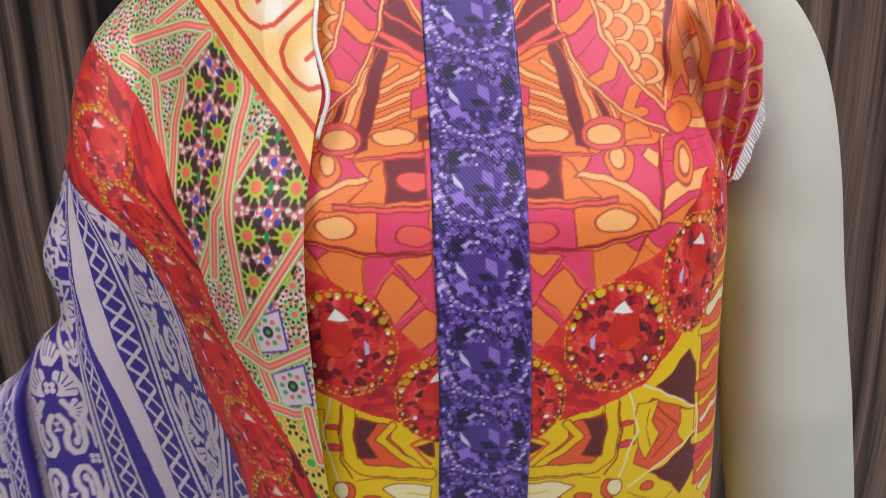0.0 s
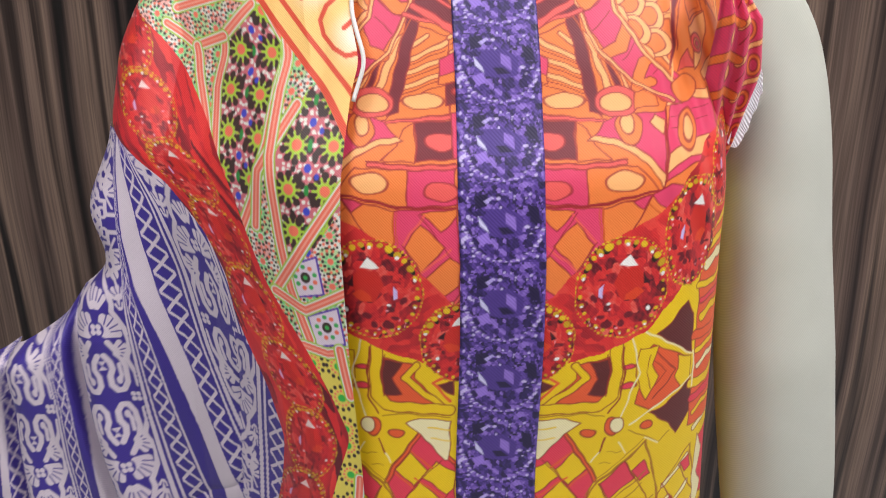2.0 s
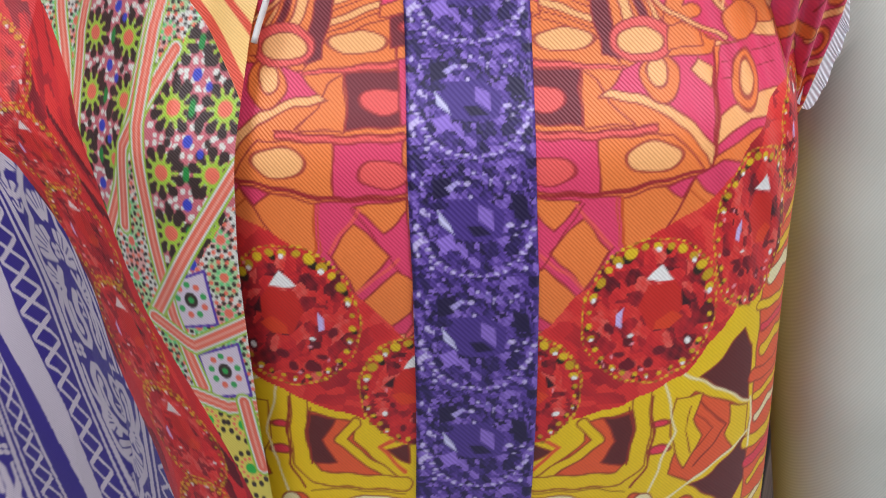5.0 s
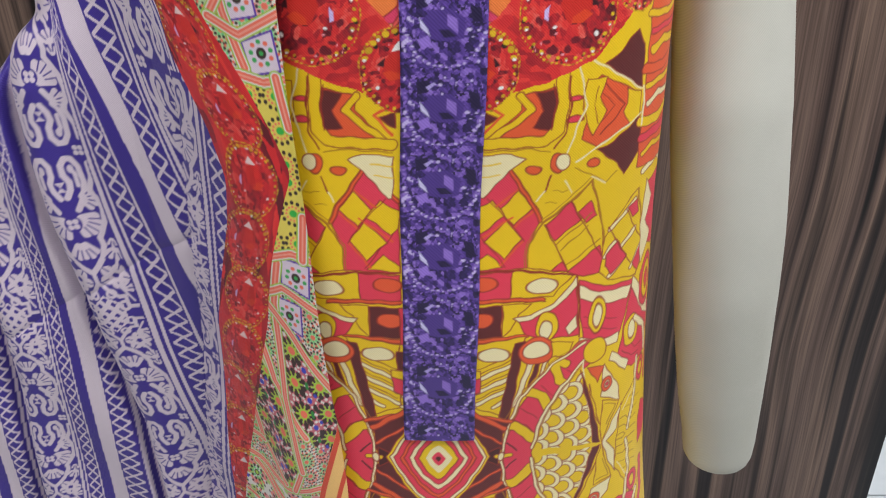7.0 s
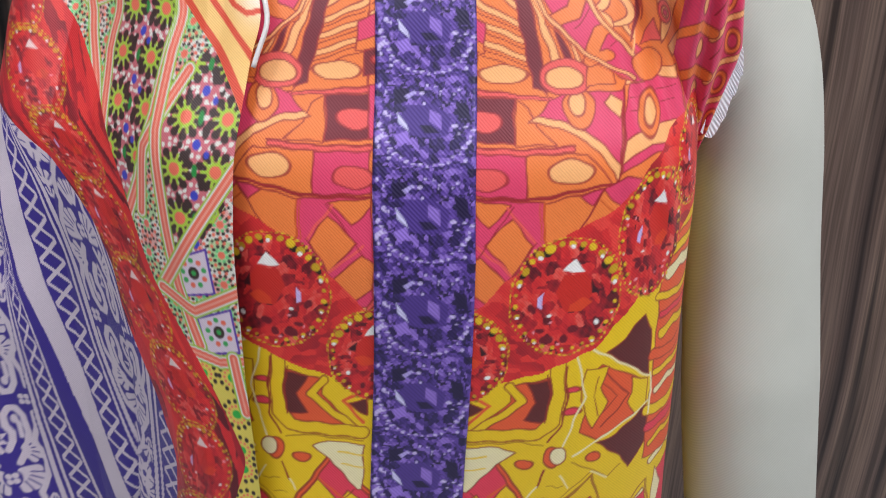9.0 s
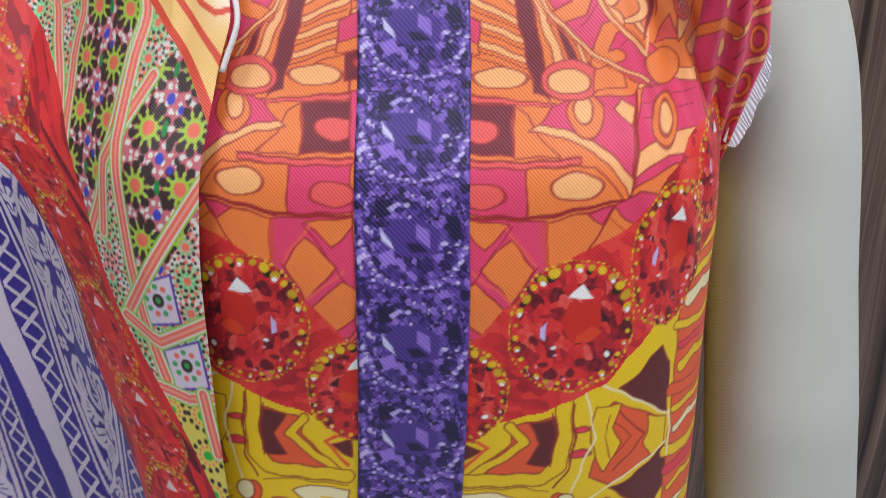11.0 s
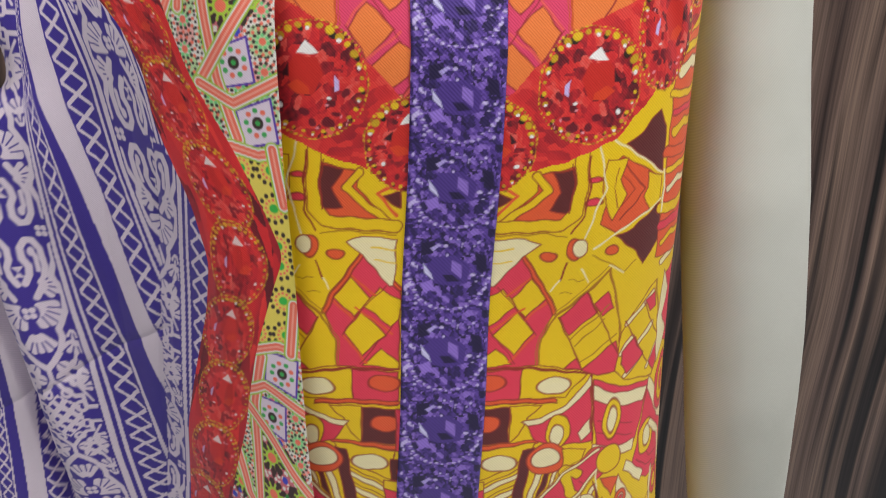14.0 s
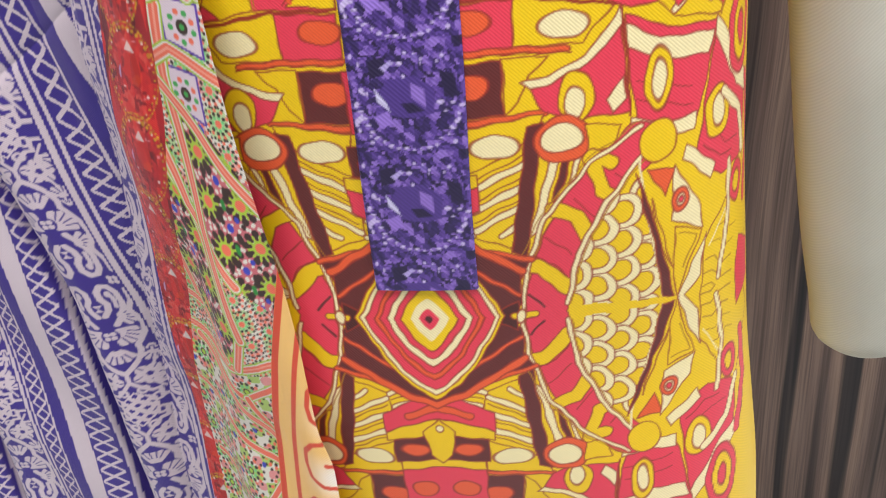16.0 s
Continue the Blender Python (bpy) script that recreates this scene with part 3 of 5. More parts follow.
    c.poly(p["Y"], (-1, -208), (9, -197), (6, -180), (-1, -174))
    c.ell(p["C"], 0, -200, 2.4, 2.6)
    c.poly(p["P"], (-1, -172), (24, -168), (24, -138), (-1, -140))
    c.ell(p["O"], 12, -154, 8, 6)
    # the sides of the cloth
    c.poly(p["P"], (150, -60), (174, -56), (176, -118), (152, -108))
    c.poly(p["C"], (148, -58), (160, -74), (152, -90), (164, -104), (150, -124), (146, -95))
    c.ell(p["P"], 164, -142, 12, 22)
    c.ell(p["Y"], 164, -142, 7.5, 16)
    c.ell(p["P"], 164, -142, 3.4, 8)
    c.line(p["C"], 5.0, (150, -168), (166, -182), (174, -204), outline=True)
    c.line(p["P"], 6.0, (176, -168), (184, -200), (180, -232), outline=True)
    c.ell(p["P"], 167, -218, 7, 11)
    c.ell(p["Y"], 167, -218, 3.4, 6)
    c.line(p["C"], 3.2, (158, -204), (160, -236), (154, -266), outline=True)
    c.line(p["P"], 7.0, (139, -40), (154, -34), (176, -44), outline=True)
    c.line(p["C"], 4.5, (142, -50), (160, -44), (182, -53), outline=True)
    c.poly(p["O"], (132, 84), (192, 96), (192, -46), (134, -46), (133, 0))
    for k in range(11):
        y, w = 80 - 11.5 * k, 3.5 * math.sin(2.1 * k)
        c.line(p["YCYPYO"[k % 6]], 5.4 + 1.4 * math.sin(1.7 * k), (135 + w, y - 2), (150, y + w), (166, y + 1), (192, y + 9), outline=True)
    c.line(p["C"], 1.4, (131, 10), (134, -2), (133, -16))


def eye_medallion(c, p, y):
    """The pointed eye under the placket, in nested rings, between two brown brows."""
    c.poly(p["B"], (-1, y + 53), (16, y + 46), (48, y + 25), (48, y + 8), (40, y - 1), (-1, y - 1))
    c.line(p["O"], 4.2, (-1, y + 55), (16, y + 48.5), (49, y + 27), outline=True)
    c.line(p["O"], 2.2, (20, y + 32), (47, y + 13), outline=True)
    c.poly(p["B"] * 0.55, (37, y + 4), (46, y + 9), (46, y - 1), (37, y - 1))
    c.line(p["Y"], 4.0, (44, y), (54, y), outline=True)
    c.ell(p["C"], 47.5, y, 2.4, 4.2)
    for colour, s in ((p["Y"], 1.0), (p["C"], 0.94), (p["P"], 0.87), (p["O"], 0.74), (p["P"], 0.67), (p["C"], 0.58), (p["P"], 0.48), (p["Y"], 0.385), (p["C"], 0.255), (p["P"], 0.13), (p["B"] * 0.6, 0.05)):
        w, h = 39.5 * s, 51 * s
        side = [(1, 0), (0.93, 0.1), (0.80, 0.3), (0.58, 0.59), (0.34, 0.81), (0.14, 0.95)]
        ring = [(a * w, y + b * h) for a, b in side] + [(0, y + h)] + [(-a * w, y + b * h) for a, b in side[::-1]] + [(-a * w, y - b * h) for a, b in side[1:]] + [(0, y - h)] + [(a * w, y - b * h) for a, b in side[:0:-1]]
        c.poly(colour, *ring, outline=s > 0.3)


def ruby(c, x, y, r, ry=None, seed=3, beads=30):
    ry = ry or r
    c.gem(x, y, r, ry, RUBY, seed, 150, lin(240, 150, 160), 8)
    c.poly(lin(206, 40, 30), (x - 0.22 * r, y + 0.12 * ry), (x - 0.1 * r, y + 0.4 * ry), (x + 0.3 * r, y + 0.42 * ry), (x + 0.5 * r, y + 0.15 * ry), (x + 0.3 * r, y - 0.22 * ry), (x, y - 0.2 * ry), outline=False)
    c.poly(lin(222, 66, 30), (x + 0.08 * r, y - 0.08 * ry), (x + 0.28 * r, y + 0.02 * ry), (x + 0.48 * r, y - 0.06 * ry), (x + 0.3 * r, y - 0.22 * ry), (x + 0.05 * r, y - 0.2 * ry), outline=False)
    g = np.random.RandomState(seed)
    for k in range(9):
        th, q = 3.3 + 2.6 * g.rand(), 0.45 + 0.35 * g.rand()
        c.ell(lin(112, 18, 34), x + q * r * math.cos(th), y + q * ry * math.sin(th), 0.05 * r + 0.08 * r * g.rand(), 0.04 * r + 0.07 * r * g.rand(), False)
    c.poly(lin(60, 12, 24), (x + 0.42 * r, y + 0.3 * ry), (x + 0.58 * r, y + 0.1 * ry), (x + 0.44 * r, y + 0.08 * ry), outline=False)
    for k in range(70):
        th, s = 2 * math.pi * k / 70, 0.35 + 0.4 * g.rand()
        c.ell(BEAD if k % 3 else lin(168, 110, 20), x + r * math.cos(th), y + ry * math.sin(th), s * (0.6 + abs(math.sin(th))), s * (0.6 + abs(math.cos(th))), False)
    for k in range(beads):
        th = 2 * math.pi * k / beads + 0.1
        bx, by = x + 0.90 * r * math.cos(th), y + 0.90 * ry * math.sin(th)
        s = 0.052 * r * (1.35 if math.sin(th) > 0.3 else 0.8) * (0.8 + 0.4 * g.rand())
        if k % 3 == 0:
            c.ell(lin(40, 24, 12), bx - 0.6 * s, by - 0.9 * s, 0.9 * s, 0.8 * s, False)
        c.ell(BEAD if k % 2 else lin(200, 160, 20), bx, by, s, 0.9 * s, False)
        if k % 3 == 1:
            c.ell(WHITE, bx + 0.2 * s, by - 0.8 * s, 0.6 * s, 0.55 * s, False)
    c.poly(WHITE, (x - 0.12 * r, y + 0.46 * ry), (x + 0.08 * r, y + 0.66 * ry), (x + 0.28 * r, y + 0.44 * ry), outline=False)
    c.poly(LILAC, (x - 0.5 * r, y - 0.1 * ry), (x - 0.5 * r, y + 0.05 * ry), (x - 0.4 * r, y + 0.14 * ry), (x - 0.42 * r, y - 0.14 * ry), outline=False)
    c.ell(WHITE, x - 0.3 * r, y - 0.28 * ry, 0.05 * r, 0.03 * r, False)
    c.ell(WHITE, x + 0.6 * r, y - 0.42 * ry, 0.05 * r, 0.05 * r, False)


def kurta_print(U, V):
    """The whole print over |U|, V: warm half above, golden half below, and the chain of stones between."""
    U = U * np.interp(V, (-250, -180, 0, 60, 100, 128, 180, 211, 235), (1, 0.965, 0.97, 0.972, 0.95, 0.92, 0.925, 0.95, 1.0))
    V = np.interp(V, (-420, 60, 80.5, 128.6, 155, 180.5, 185, 211, 230, 330), (-420, 60, 78.4, 124.3, 148.2, 177, 182.5, 214, 231, 331))
    wob = 0.35 * np.sin(V * 0.31 + U * 0.12) + 0.25 * np.sin(U * 0.53 - V * 0.21)
    A, B = np.abs(U) + wob, V + 0.35 * np.sin(U * 0.41 + 1) + 0.2 * np.sin(V * 0.7)
    top = B > np.interp(A, (0, 23, 66, 93, 120, 150, 180), (16, 18, 32, 46, 76, 108, 128))
    fold = lambda w: np.where(w < -271.0, -542.0 - w, w)
    warm, gold = Print(A, fold(-B), WARM["Y"], WARM["L"]), Print(A, fold(B), GOLD["Y"], GOLD["L"])
    for c, p in ((warm, WARM), (gold, GOLD)):
        motif(c, p)
        eye_medallion(c, p, -271.0)
    col = np.where(top.ravel()[:, None], warm.col, gold.col)
    c = Print(A, B, WARM["Y"])
    c.col = col.copy()
    # the curved chain of red stones
    m = Print(A, B, (0, 0, 0))
    m.poly((1, 1, 1), (-4, 5), (23, 8), (66, 20), (93, 32), (120, 62), (140, 84), (158, 96), (190, 110), (190, 170), (150, 160), (130, 146), (98, 106), (72, 93), (45, 72), (25, 52), (-4, 50), outline=False)
    c.gem(70, 60, 135, 110, [RUBY[1], RUBY[3], RUBY[4], lin(228, 66, 58)], 11, 1500, None, 0, turn=-1)
    out = m.col[:, 0] < 0.5
    c.col[out] = col[out]
    ruby(c, 21, 28, 26, 27, 5)
    ruby(c, 75, 61, 29.5, 31, 3)
    ruby(c, 121, 91, 21, 33, 7)
    ruby(c, 148, 128, 15, 28, 8)
    return c.col.reshape(U.shape + (3,))


def placket_print(U, V):
    c = Print(U, V, AMETHYST[2])
    count = np.interp(V, (-284, -230, -176, -124, -71, -20, 30, 81.5, 130.5, 179.5, 229.7, 280), np.arange(-9.0, 3.0))
    rep = (count % 1.0) * 50.0 - 24.2
    c.V = rep.ravel().astype(np.float32)
    c.gem(0, 0, 30, 27, AMETHYST[:5], 21, 800, AMETHYST[5], 16, turn=-1)
    c.gem(1, 0, 24, 24.5, AMETHYST[:5], 22, 420, None, 0)
    g = np.random.RandomState(4)
    pale = AMETHYST[5] * 1.05
    c.poly(AMETHYST[2] * 1.1, (-13, 2), (-8, 9), (4, 10), (13, 4), (12, -7), (2, -9), (-9, -7), outline=False)
    for k in range(60):
        th = math.pi * (1.02 + 0.96 * k / 59)
        q = 0.97 + 0.06 * g.rand()
        c.ell((pale, AMETHYST[4], AMETHYST[3])[k % 3], 1 + 23.5 * q * math.cos(th), 23.6 * q * math.sin(th), 0.6 + 0.9 * g.rand(), 0.45 + 0.5 * g.rand(), False)
    for s in (-1, 1):
        for k in range(16):
            c.ell(pale if k % 2 else AMETHYST[4], s * (16 + 8 * g.rand()), -22 + 44 * g.rand(), 0.4 + 0.8 * g.rand(), 0.4 + 1.0 * g.rand(), False)
    for k in range(16):
        c.ell(pale if k % 2 else AMETHYST[4], -14 + 30 * g.rand(), 9 + 12 * g.rand(), 0.3 + 0.6 * g.rand(), 0.3 + 0.5 * g.rand(), False)
    c.poly(lin(206, 200, 236), (-14.5, 5.0), (-13.5, -1.0), (-8.0, -5.5), (-9.5, -1.5), outline=False)
    c.poly(AMETHYST[4], (2, 7), (8, 4), (8.5, -4.5), (2, 0.5), outline=False)
    c.poly(AMETHYST[0], (-3, -2), (3, -2), (8, -6), (0, -6.5), outline=False)
    c.poly(AMETHYST[4] * 1.1, (-16, -8), (-9, -5), (-7, -11), (-13, -13), outline=False)
    c.poly(pale, (-25, -9), (-21, -6), (-21, -9), (-25, -12), outline=False)
    c.poly(AMETHYST[0], (15, 12), (22, 10), (23, 2), (17, 2), outline=False)
    c.poly(AMETHYST[0], (-16, 17), (-8, 19), (-9, 11), (-16, 9), outline=False)
    c.poly(lin(176, 160, 220), (-11, 14), (-6, 17), (-5, 16), (-9, 12), outline=False)
    c.ell(pale, -2, 15.5, 1.3, 0.9, False)
    c.ell(lin(120, 96, 180), 5, 18, 1.6, 1.1, False)
    c.ell(pale, 15, -2, 1.7, 1.0, False)
    return c.col.reshape(U.shape + (3,))


# ---- the room ----
def room():
    t = lambda ob, lab: tagged(ob, lab, kind="structure")
    bm = bmesh.new()
    box(bm, (-2.6, -3.2, -0.10), (2.8, 3.4, -0.006))
    floor = t(part("floor", bm, GROUT), "pale glazed tile floor with thin grey joints")
    xs = [-2.6] + [-2.3 + 0.6 * k for k in range(9)] + [2.8]
    ys = [-3.2] + [-2.945 + 0.6 * k for k in range(11)] + [3.3]
    cut = {}
    for x0, x1 in zip(xs, xs[1:]):
        for y0, y1 in zip(ys, ys[1:]):
            w, d = round((x1 - x0) / 2 - 0.002, 4), round((y1 - y0) / 2 - 0.002, 4)
            if (w, d) not in cut:
                bm = bmesh.new()
                box(bm, (-w, -d, -0.006), (w, d, 0.0), 0.001)
                ob = part("tile", bm, TILE, floor)
                cut[w, d] = ob.data
            else:
                ob = new("tile", cut[w, d])
                ob.parent = floor
            ob.location = ((x0 + x1) / 2, (y0 + y1) / 2, 0)
    for name, lo, hi in (("wall_north", (-2.7, 3.3, 0), (2.9, 3.4, 2.7)), ("wall_south", (-2.7, -3.3, 0), (2.9, -3.2, 2.7)), ("wall_west", (-2.7, -3.2, 0), (-2.6, 3.3, 2.7)), ("wall_east", (2.8, -3.2, 0), (2.9, 3.3, 2.7))):
        bm = bmesh.new()
        box(bm, lo, hi)
        t(part(name, bm, PAINT), "plain pale painted shop wall")
    bm = bmesh.new()
    box(bm, (-2.7, -3.3, 2.7), (2.9, 3.4, 2.8))
    t(part("ceiling", bm, CEIL), "plain white ceiling")
    for px, py, _ in PANELS:
        bm = bmesh.new()
        for a, b in (((-0.32, -0.32), (0.32, -0.29)), ((-0.32, 0.29), (0.32, 0.32)), ((-0.32, -0.29), (-0.29, 0.29)), ((0.29, -0.29), (0.32, 0.29))):
            box(bm, (px + a[0], py + a[1], 2.62), (px + b[0], py + b[1], 2.7), 0.003)
        tagged(part("ceiling_light", bm, METAL), "square ceiling light with a thin metal frame", "ceiling light", "ceiling lights")
    # partition faced with laminate boards
    bm = bmesh.new()
    box(bm, (-2.6, 1.02, 0), (0.724, 1.10, 2.7))
    wall = t(part("wall_partition", bm, PAINT), "partition wall faced with dark wood-grain laminate")
    for x0, x1 in ((-2.6, -1.003), (-1.0, 0.730)):
        bm = bmesh.new()
        box(bm, (x0, 1.0, 0), (x1, 1.02, 2.7), 0.0015)
        part("panel", bm, WOOD, wall)


room()


# ---- mannequin ----
def mannequin():
    bm = bmesh.new()
    seg = 72

    def loft(sections, close=True):
        rings = []
        for z, cx, cy, rx, ry, n in sections:
            ring = []
            for k in range(seg):
                th = 2 * math.pi * k / seg
                c, s = math.cos(th), math.sin(th)
                ring.append(bm.verts.new((cx + rx * math.copysign(abs(c) ** (2 / n), c), cy + ry * math.copysign(abs(s) ** (2 / n), s), z)))
            rings.append(ring)
        for a, b in zip(rings, rings[1:]):
            for k in range(seg):
                f = bm.faces.new((a[k], a[(k + 1) % seg], b[(k + 1) % seg], b[k]))
        if close:
            bm.faces.new(rings[0][::-1]), bm.faces.new(rings[-1])

    # torso: hips, waist, bust, shoulders, neck
    torso = [(0.70, XC, 0.545, 0.135, 0.095, 2.2), (0.80, XC, 0.545, 0.140, 0.098, 2.2), (0.90, XC, 0.545, 0.132, 0.090, 2.2), (1.00, XC, 0.545, 0.112, 0.080, 2.2), (1.10, XC, 0.545, 0.122, 0.085, 2.3)]
    for z, rx in ((1.18, 0.138), (1.22, 0.141), (1.26, 0.143), (1.30, 0.146), (1.33, 0.151), (1.36, 0.1545), (1.38, 0.1550), (1.388, 0.1535), (1.395, 0.1500)):
        f = float(front(z)) + (0.016 if z < 1.37 else 0.008)
        torso.append((z, XC, (f + 0.65) / 2, rx, (0.65 - f) / 2, 2.6 if z < 1.34 else 3.2))
    for z, rx, f in ((1.402, 0.142, 0.549), (1.41, 0.130, 0.553), (1.425, 0.098, 0.562), (1.44, 0.075, 0.568), (1.46, 0.060, 0.572), (1.50, 0.054, 0.568), (1.54, 0.053, 0.565), (1.545, 0.050, 0.568)):
        torso.append((z, XC, (f + 0.665) / 2, rx, (0.665 - f) / 2, 2.1))
    loft(torso)
    # arms, ending in blunt wrists
    ZO = (0.774, 0.778, 0.786, 0.80, 0.84, 0.89, 0.94, 1.00, 1.044, 1.085, 1.18, 1.246, 1.287, 1.321, 1.347, 1.375, 1.387, 1.392)
    XO = (0.279, 0.284, 0.2865, 0.287, 0.286, 0.2845, 0.282, 0.280, 0.276, 0.272, 0.264, 0.261, 0.255, 0.246, 0.233, 0.210, 0.194, 0.180)
    XI = (0.234, 0.2295, 0.2280, 0.226, 0.2175, 0.2095, 0.2025, 0.1955, 0.190, 0.186, 0.181, 0.178, 0.176, 0.175, 0.174, 0.174, 0.174, 0.1745)
    zz = list(np.linspace(0.774, 0.80, 10)) + list(np.linspace(0.81, 1.36, 56)) + list(np.linspace(1.363, 1.392, 14))
    gz = np.linspace(0.774, 1.392, 619)
    go, gi = np.interp(gz, ZO, XO), np.interp(gz, ZO, XI)
    mid = (gz > 0.80) & (gz < 1.372)
    go, gi = np.where(mid, blur(blur(go, 25), 19), go), np.where(mid, blur(blur(gi, 25), 19), gi)
    for side in (1, -1):
        secs = []
        for z in zz:
            o, i = float(np.interp(z, gz, go)), float(np.interp(z, gz, gi))
            c, r = (o + i) / 2, (o - i) / 2
            ry = r * 1.02 if z < 1.25 else max(0.004, 0.0425 * math.sqrt(max(1.394 - z, 0) / 0.144))
            cy = float(np.interp(z, (0.76, 0.95, 1.10, 1.25, 1.39), (0.514, 0.520, 0.536, 0.568, 0.580)))
            if side < 0:
                r, ry, cy, c = 0.8 * r, 0.8 * ry, cy + 0.075, c - 0.008
            secs.append((z, XC + side * (c - XC), cy, r, ry, 2.05))
        loft(secs)
    # stand hidden under the dress
    loft([(0.0, XC, 0.545, 0.16, 0.16, 2), (0.012, XC, 0.545, 0.16, 0.16, 2), (0.018, XC, 0.545, 0.02, 0.02, 2), (0.705, XC, 0.545, 0.018, 0.018, 2)])
    bmesh.ops.recalc_face_normals(bm, faces=bm.faces)
    # stitched panel seams on the chest
    n0 = len(bm.faces)
    for x0 in (0.006, 0.120):
        pts = []
        for z in np.linspace(1.30, 1.405, 24):
            y = float(front(z)) + 0.006
            rx = float(np.interp(z, (1.30, 1.36, 1.38, 1.395, 1.41), (0.146, 0.151, 0.151, 0.148, 0.128)))
            q = min(abs(x0 - XC) / rx, 0.99)
            y += (0.65 - y) / 2 * (1 - (1 - q ** 2.6) ** (1 / 2.6))
            pts.append((x0, y - 0.0001, float(z)))
        tube(bm, pts, 0.00035, 5)
    bm.faces.ensure_lookup_table()
    for f in bm.faces[n0:]:
        f.material_index = 1
    ob = part("mannequin", bm, [COVER, SEAM], smooth=True)
    tagged(ob, "cream fabric-covered dress mannequin with blunt straight arms", "mannequin")


mannequin()


# ---- kurta ----
def kurta():
    top = bpy.data.objects.new("kurta", None)
    scene.collection.objects.link(top)
    tagged(top, "orange and yellow printed kurta pinned on the mannequin", "dress")
    us = np.concatenate([np.arange(-0.236, -0.104, 0.004), np.arange(-0.104, 0.150, FINE), np.arange(0.150, 0.2365, 0.0012)])
    zs = np.concatenate([np.arange(0.36, 0.66, 0.003), np.arange(0.66, 1.3725, FINE)])
    P = soft_folds(kurta_grid(us, zs))
    P[..., 2] += np.clip((P[..., 2] - 1.30) / 0.07, 0, 1) * (0.004 * (P[..., 0] - XC) / 0.15)
    V = (np.interp(zs, _z, _arc) * 1000 - 1118.5)[:, None] + 0 * us[None, :]
    axis = -4.0 * np.clip((1.12 - zs) / 0.27, 0, 1.3)
    U = us[None, :] * 1000 - axis[:, None] - np.interp(V, (-255, -190, -124, -33, 20, 80, 128, 175, 240), (0.3, -2.2, -3.2, -3.2, -1.5, -0.4, -1.9, -3.3, -3.6))
    sheet("front_panel", P, KURTA, top, kurta_print(U, V))
    # back panel
    P2 = kurta_grid(np.arange(-0.236, 0.2365, 0.006), np.arange(0.36, 1.36, 0.01))
    mid = front(P2[..., 2]) + 0.10
    P2[..., 1] = mid + (mid - P2[..., 1]) * 1.15
    sheet("back_panel", P2, BACK, top, flip=True)
    # placket, a separate strip sewn over the front
    us = np.arange(-0.0262, 0.0263, FINE)
    zs = np.arange(0.866, 1.3735, FINE)
    edge = np.minimum(1, (0.0262 - np.abs(us)) / 0.0012)
    P = kurta_grid(us, zs)
    P[..., 0] += (0.0005 * np.sin(zs * 40) + np.interp(zs, (0.86, 1.05, 1.2, 1.37), (-0.003, -0.001, 0.002, -0.003)))[:, None]
    P = soft_folds(P)
    P[..., 1] -= (0.0006 + 0.0012 * np.sqrt(np.clip(edge, 0, 1)))[None, :]
    V = (np.interp(zs, _z, _arc) * 1000 - 1118.5)[:, None] + 0 * us[None, :]
    sheet("placket", P, STRIP, top, placket_print(us[None, :] * 1000 + 0 * V, V), "purple placket printed with amethyst stones")
    # gathered sleeve at the armhole
    zs = np.linspace(1.236, 1.3745, 190)
    s = np.linspace(0, 1, 90)
    right = np.interp(zs, (1.236, 1.253, 1.293, 1.302, 1.335, 1.357, 1.3745), (0.176, 0.182, 0.192, 0.193, 0.188, 0.172, 0.157))
    left = np.interp(zs, (1.236, 1.30, 1.3745), (0.160, 0.148, 0.148))
    X = left[:, None] + (right - left)[:, None] * s[None, :]
    Y = 0.496 + 0.0 * X + 0.034 * s[None, :] ** 1.6 + 0.022 * np.clip((1.30 - zs) / 0.06, -0.6, 1)[:, None] * (1 - 0.6 * s[None, :])
    Y += 0.0045 * np.sin(s[None, :] * 17 + (1.37 - zs)[:, None] * 22) * np.clip((1.375 - zs) / 0.03, 0.2, 1)[:, None]
    P = np.stack([X, Y, np.repeat(zs[:, None], len(s), 1)], -1)
    U = 128 + 46 * s[None, :] + 0 * X
    V = np.interp(zs, _z, _arc)[:, None] * 1000 - 1118.5 + 0 * X - 6 * s[None, :]
    c = Print(U, V, WARM["P"], WARM["L"])
    for k in range(7):
        y = 118 + 26 * k
        c.line(WARM["C"], 4, (150, y), (160, y + 8), (176, y + 12), outline=True)
        c.ell(WARM["Y"], 166 - 3 * (k % 2), y + 21, 5, 8)
        c.ell(WARM["P"], 166 - 3 * (k % 2), y + 21, 2.5, 4.5)
        c.line(WARM["Y"], 6, (128, y + 6), (140, y + 10), (150, y + 3), outline=True)
        c.ell(WARM["C"], 142, y + 22, 3, 6)
        c.line(WARM["L"], 1, (150, y + 14), (158, y + 24))
    sheet("sleeve", P, KURTA, top, c.col.reshape(X.shape + (3,)))
    # pleated lace edge of the sleeve
    a, b = np.linspace(0, 1, 160), np.linspace(0, 1, 10)
    ex, ez = np.interp(a, (0, 0.4, 1), (0.193, 0.189, 0.178)), np.interp(a, (0, 0.4, 1), (1.303, 1.286, 1.250))
    wide = 0.013 * np.minimum(1, 0.45 + np.sin(a * math.pi))
    X = ex[:, None] + (wide[:, None] * b[None, :]) * 0.55 - 0.003
    Z = ez[:, None] - (wide[:, None] * b[None, :]) * 0.75 + 0.003
    Y = 0.527 + 0.0003 * np.sin(a * 170)[:, None] * b[None, :] + 0 * X
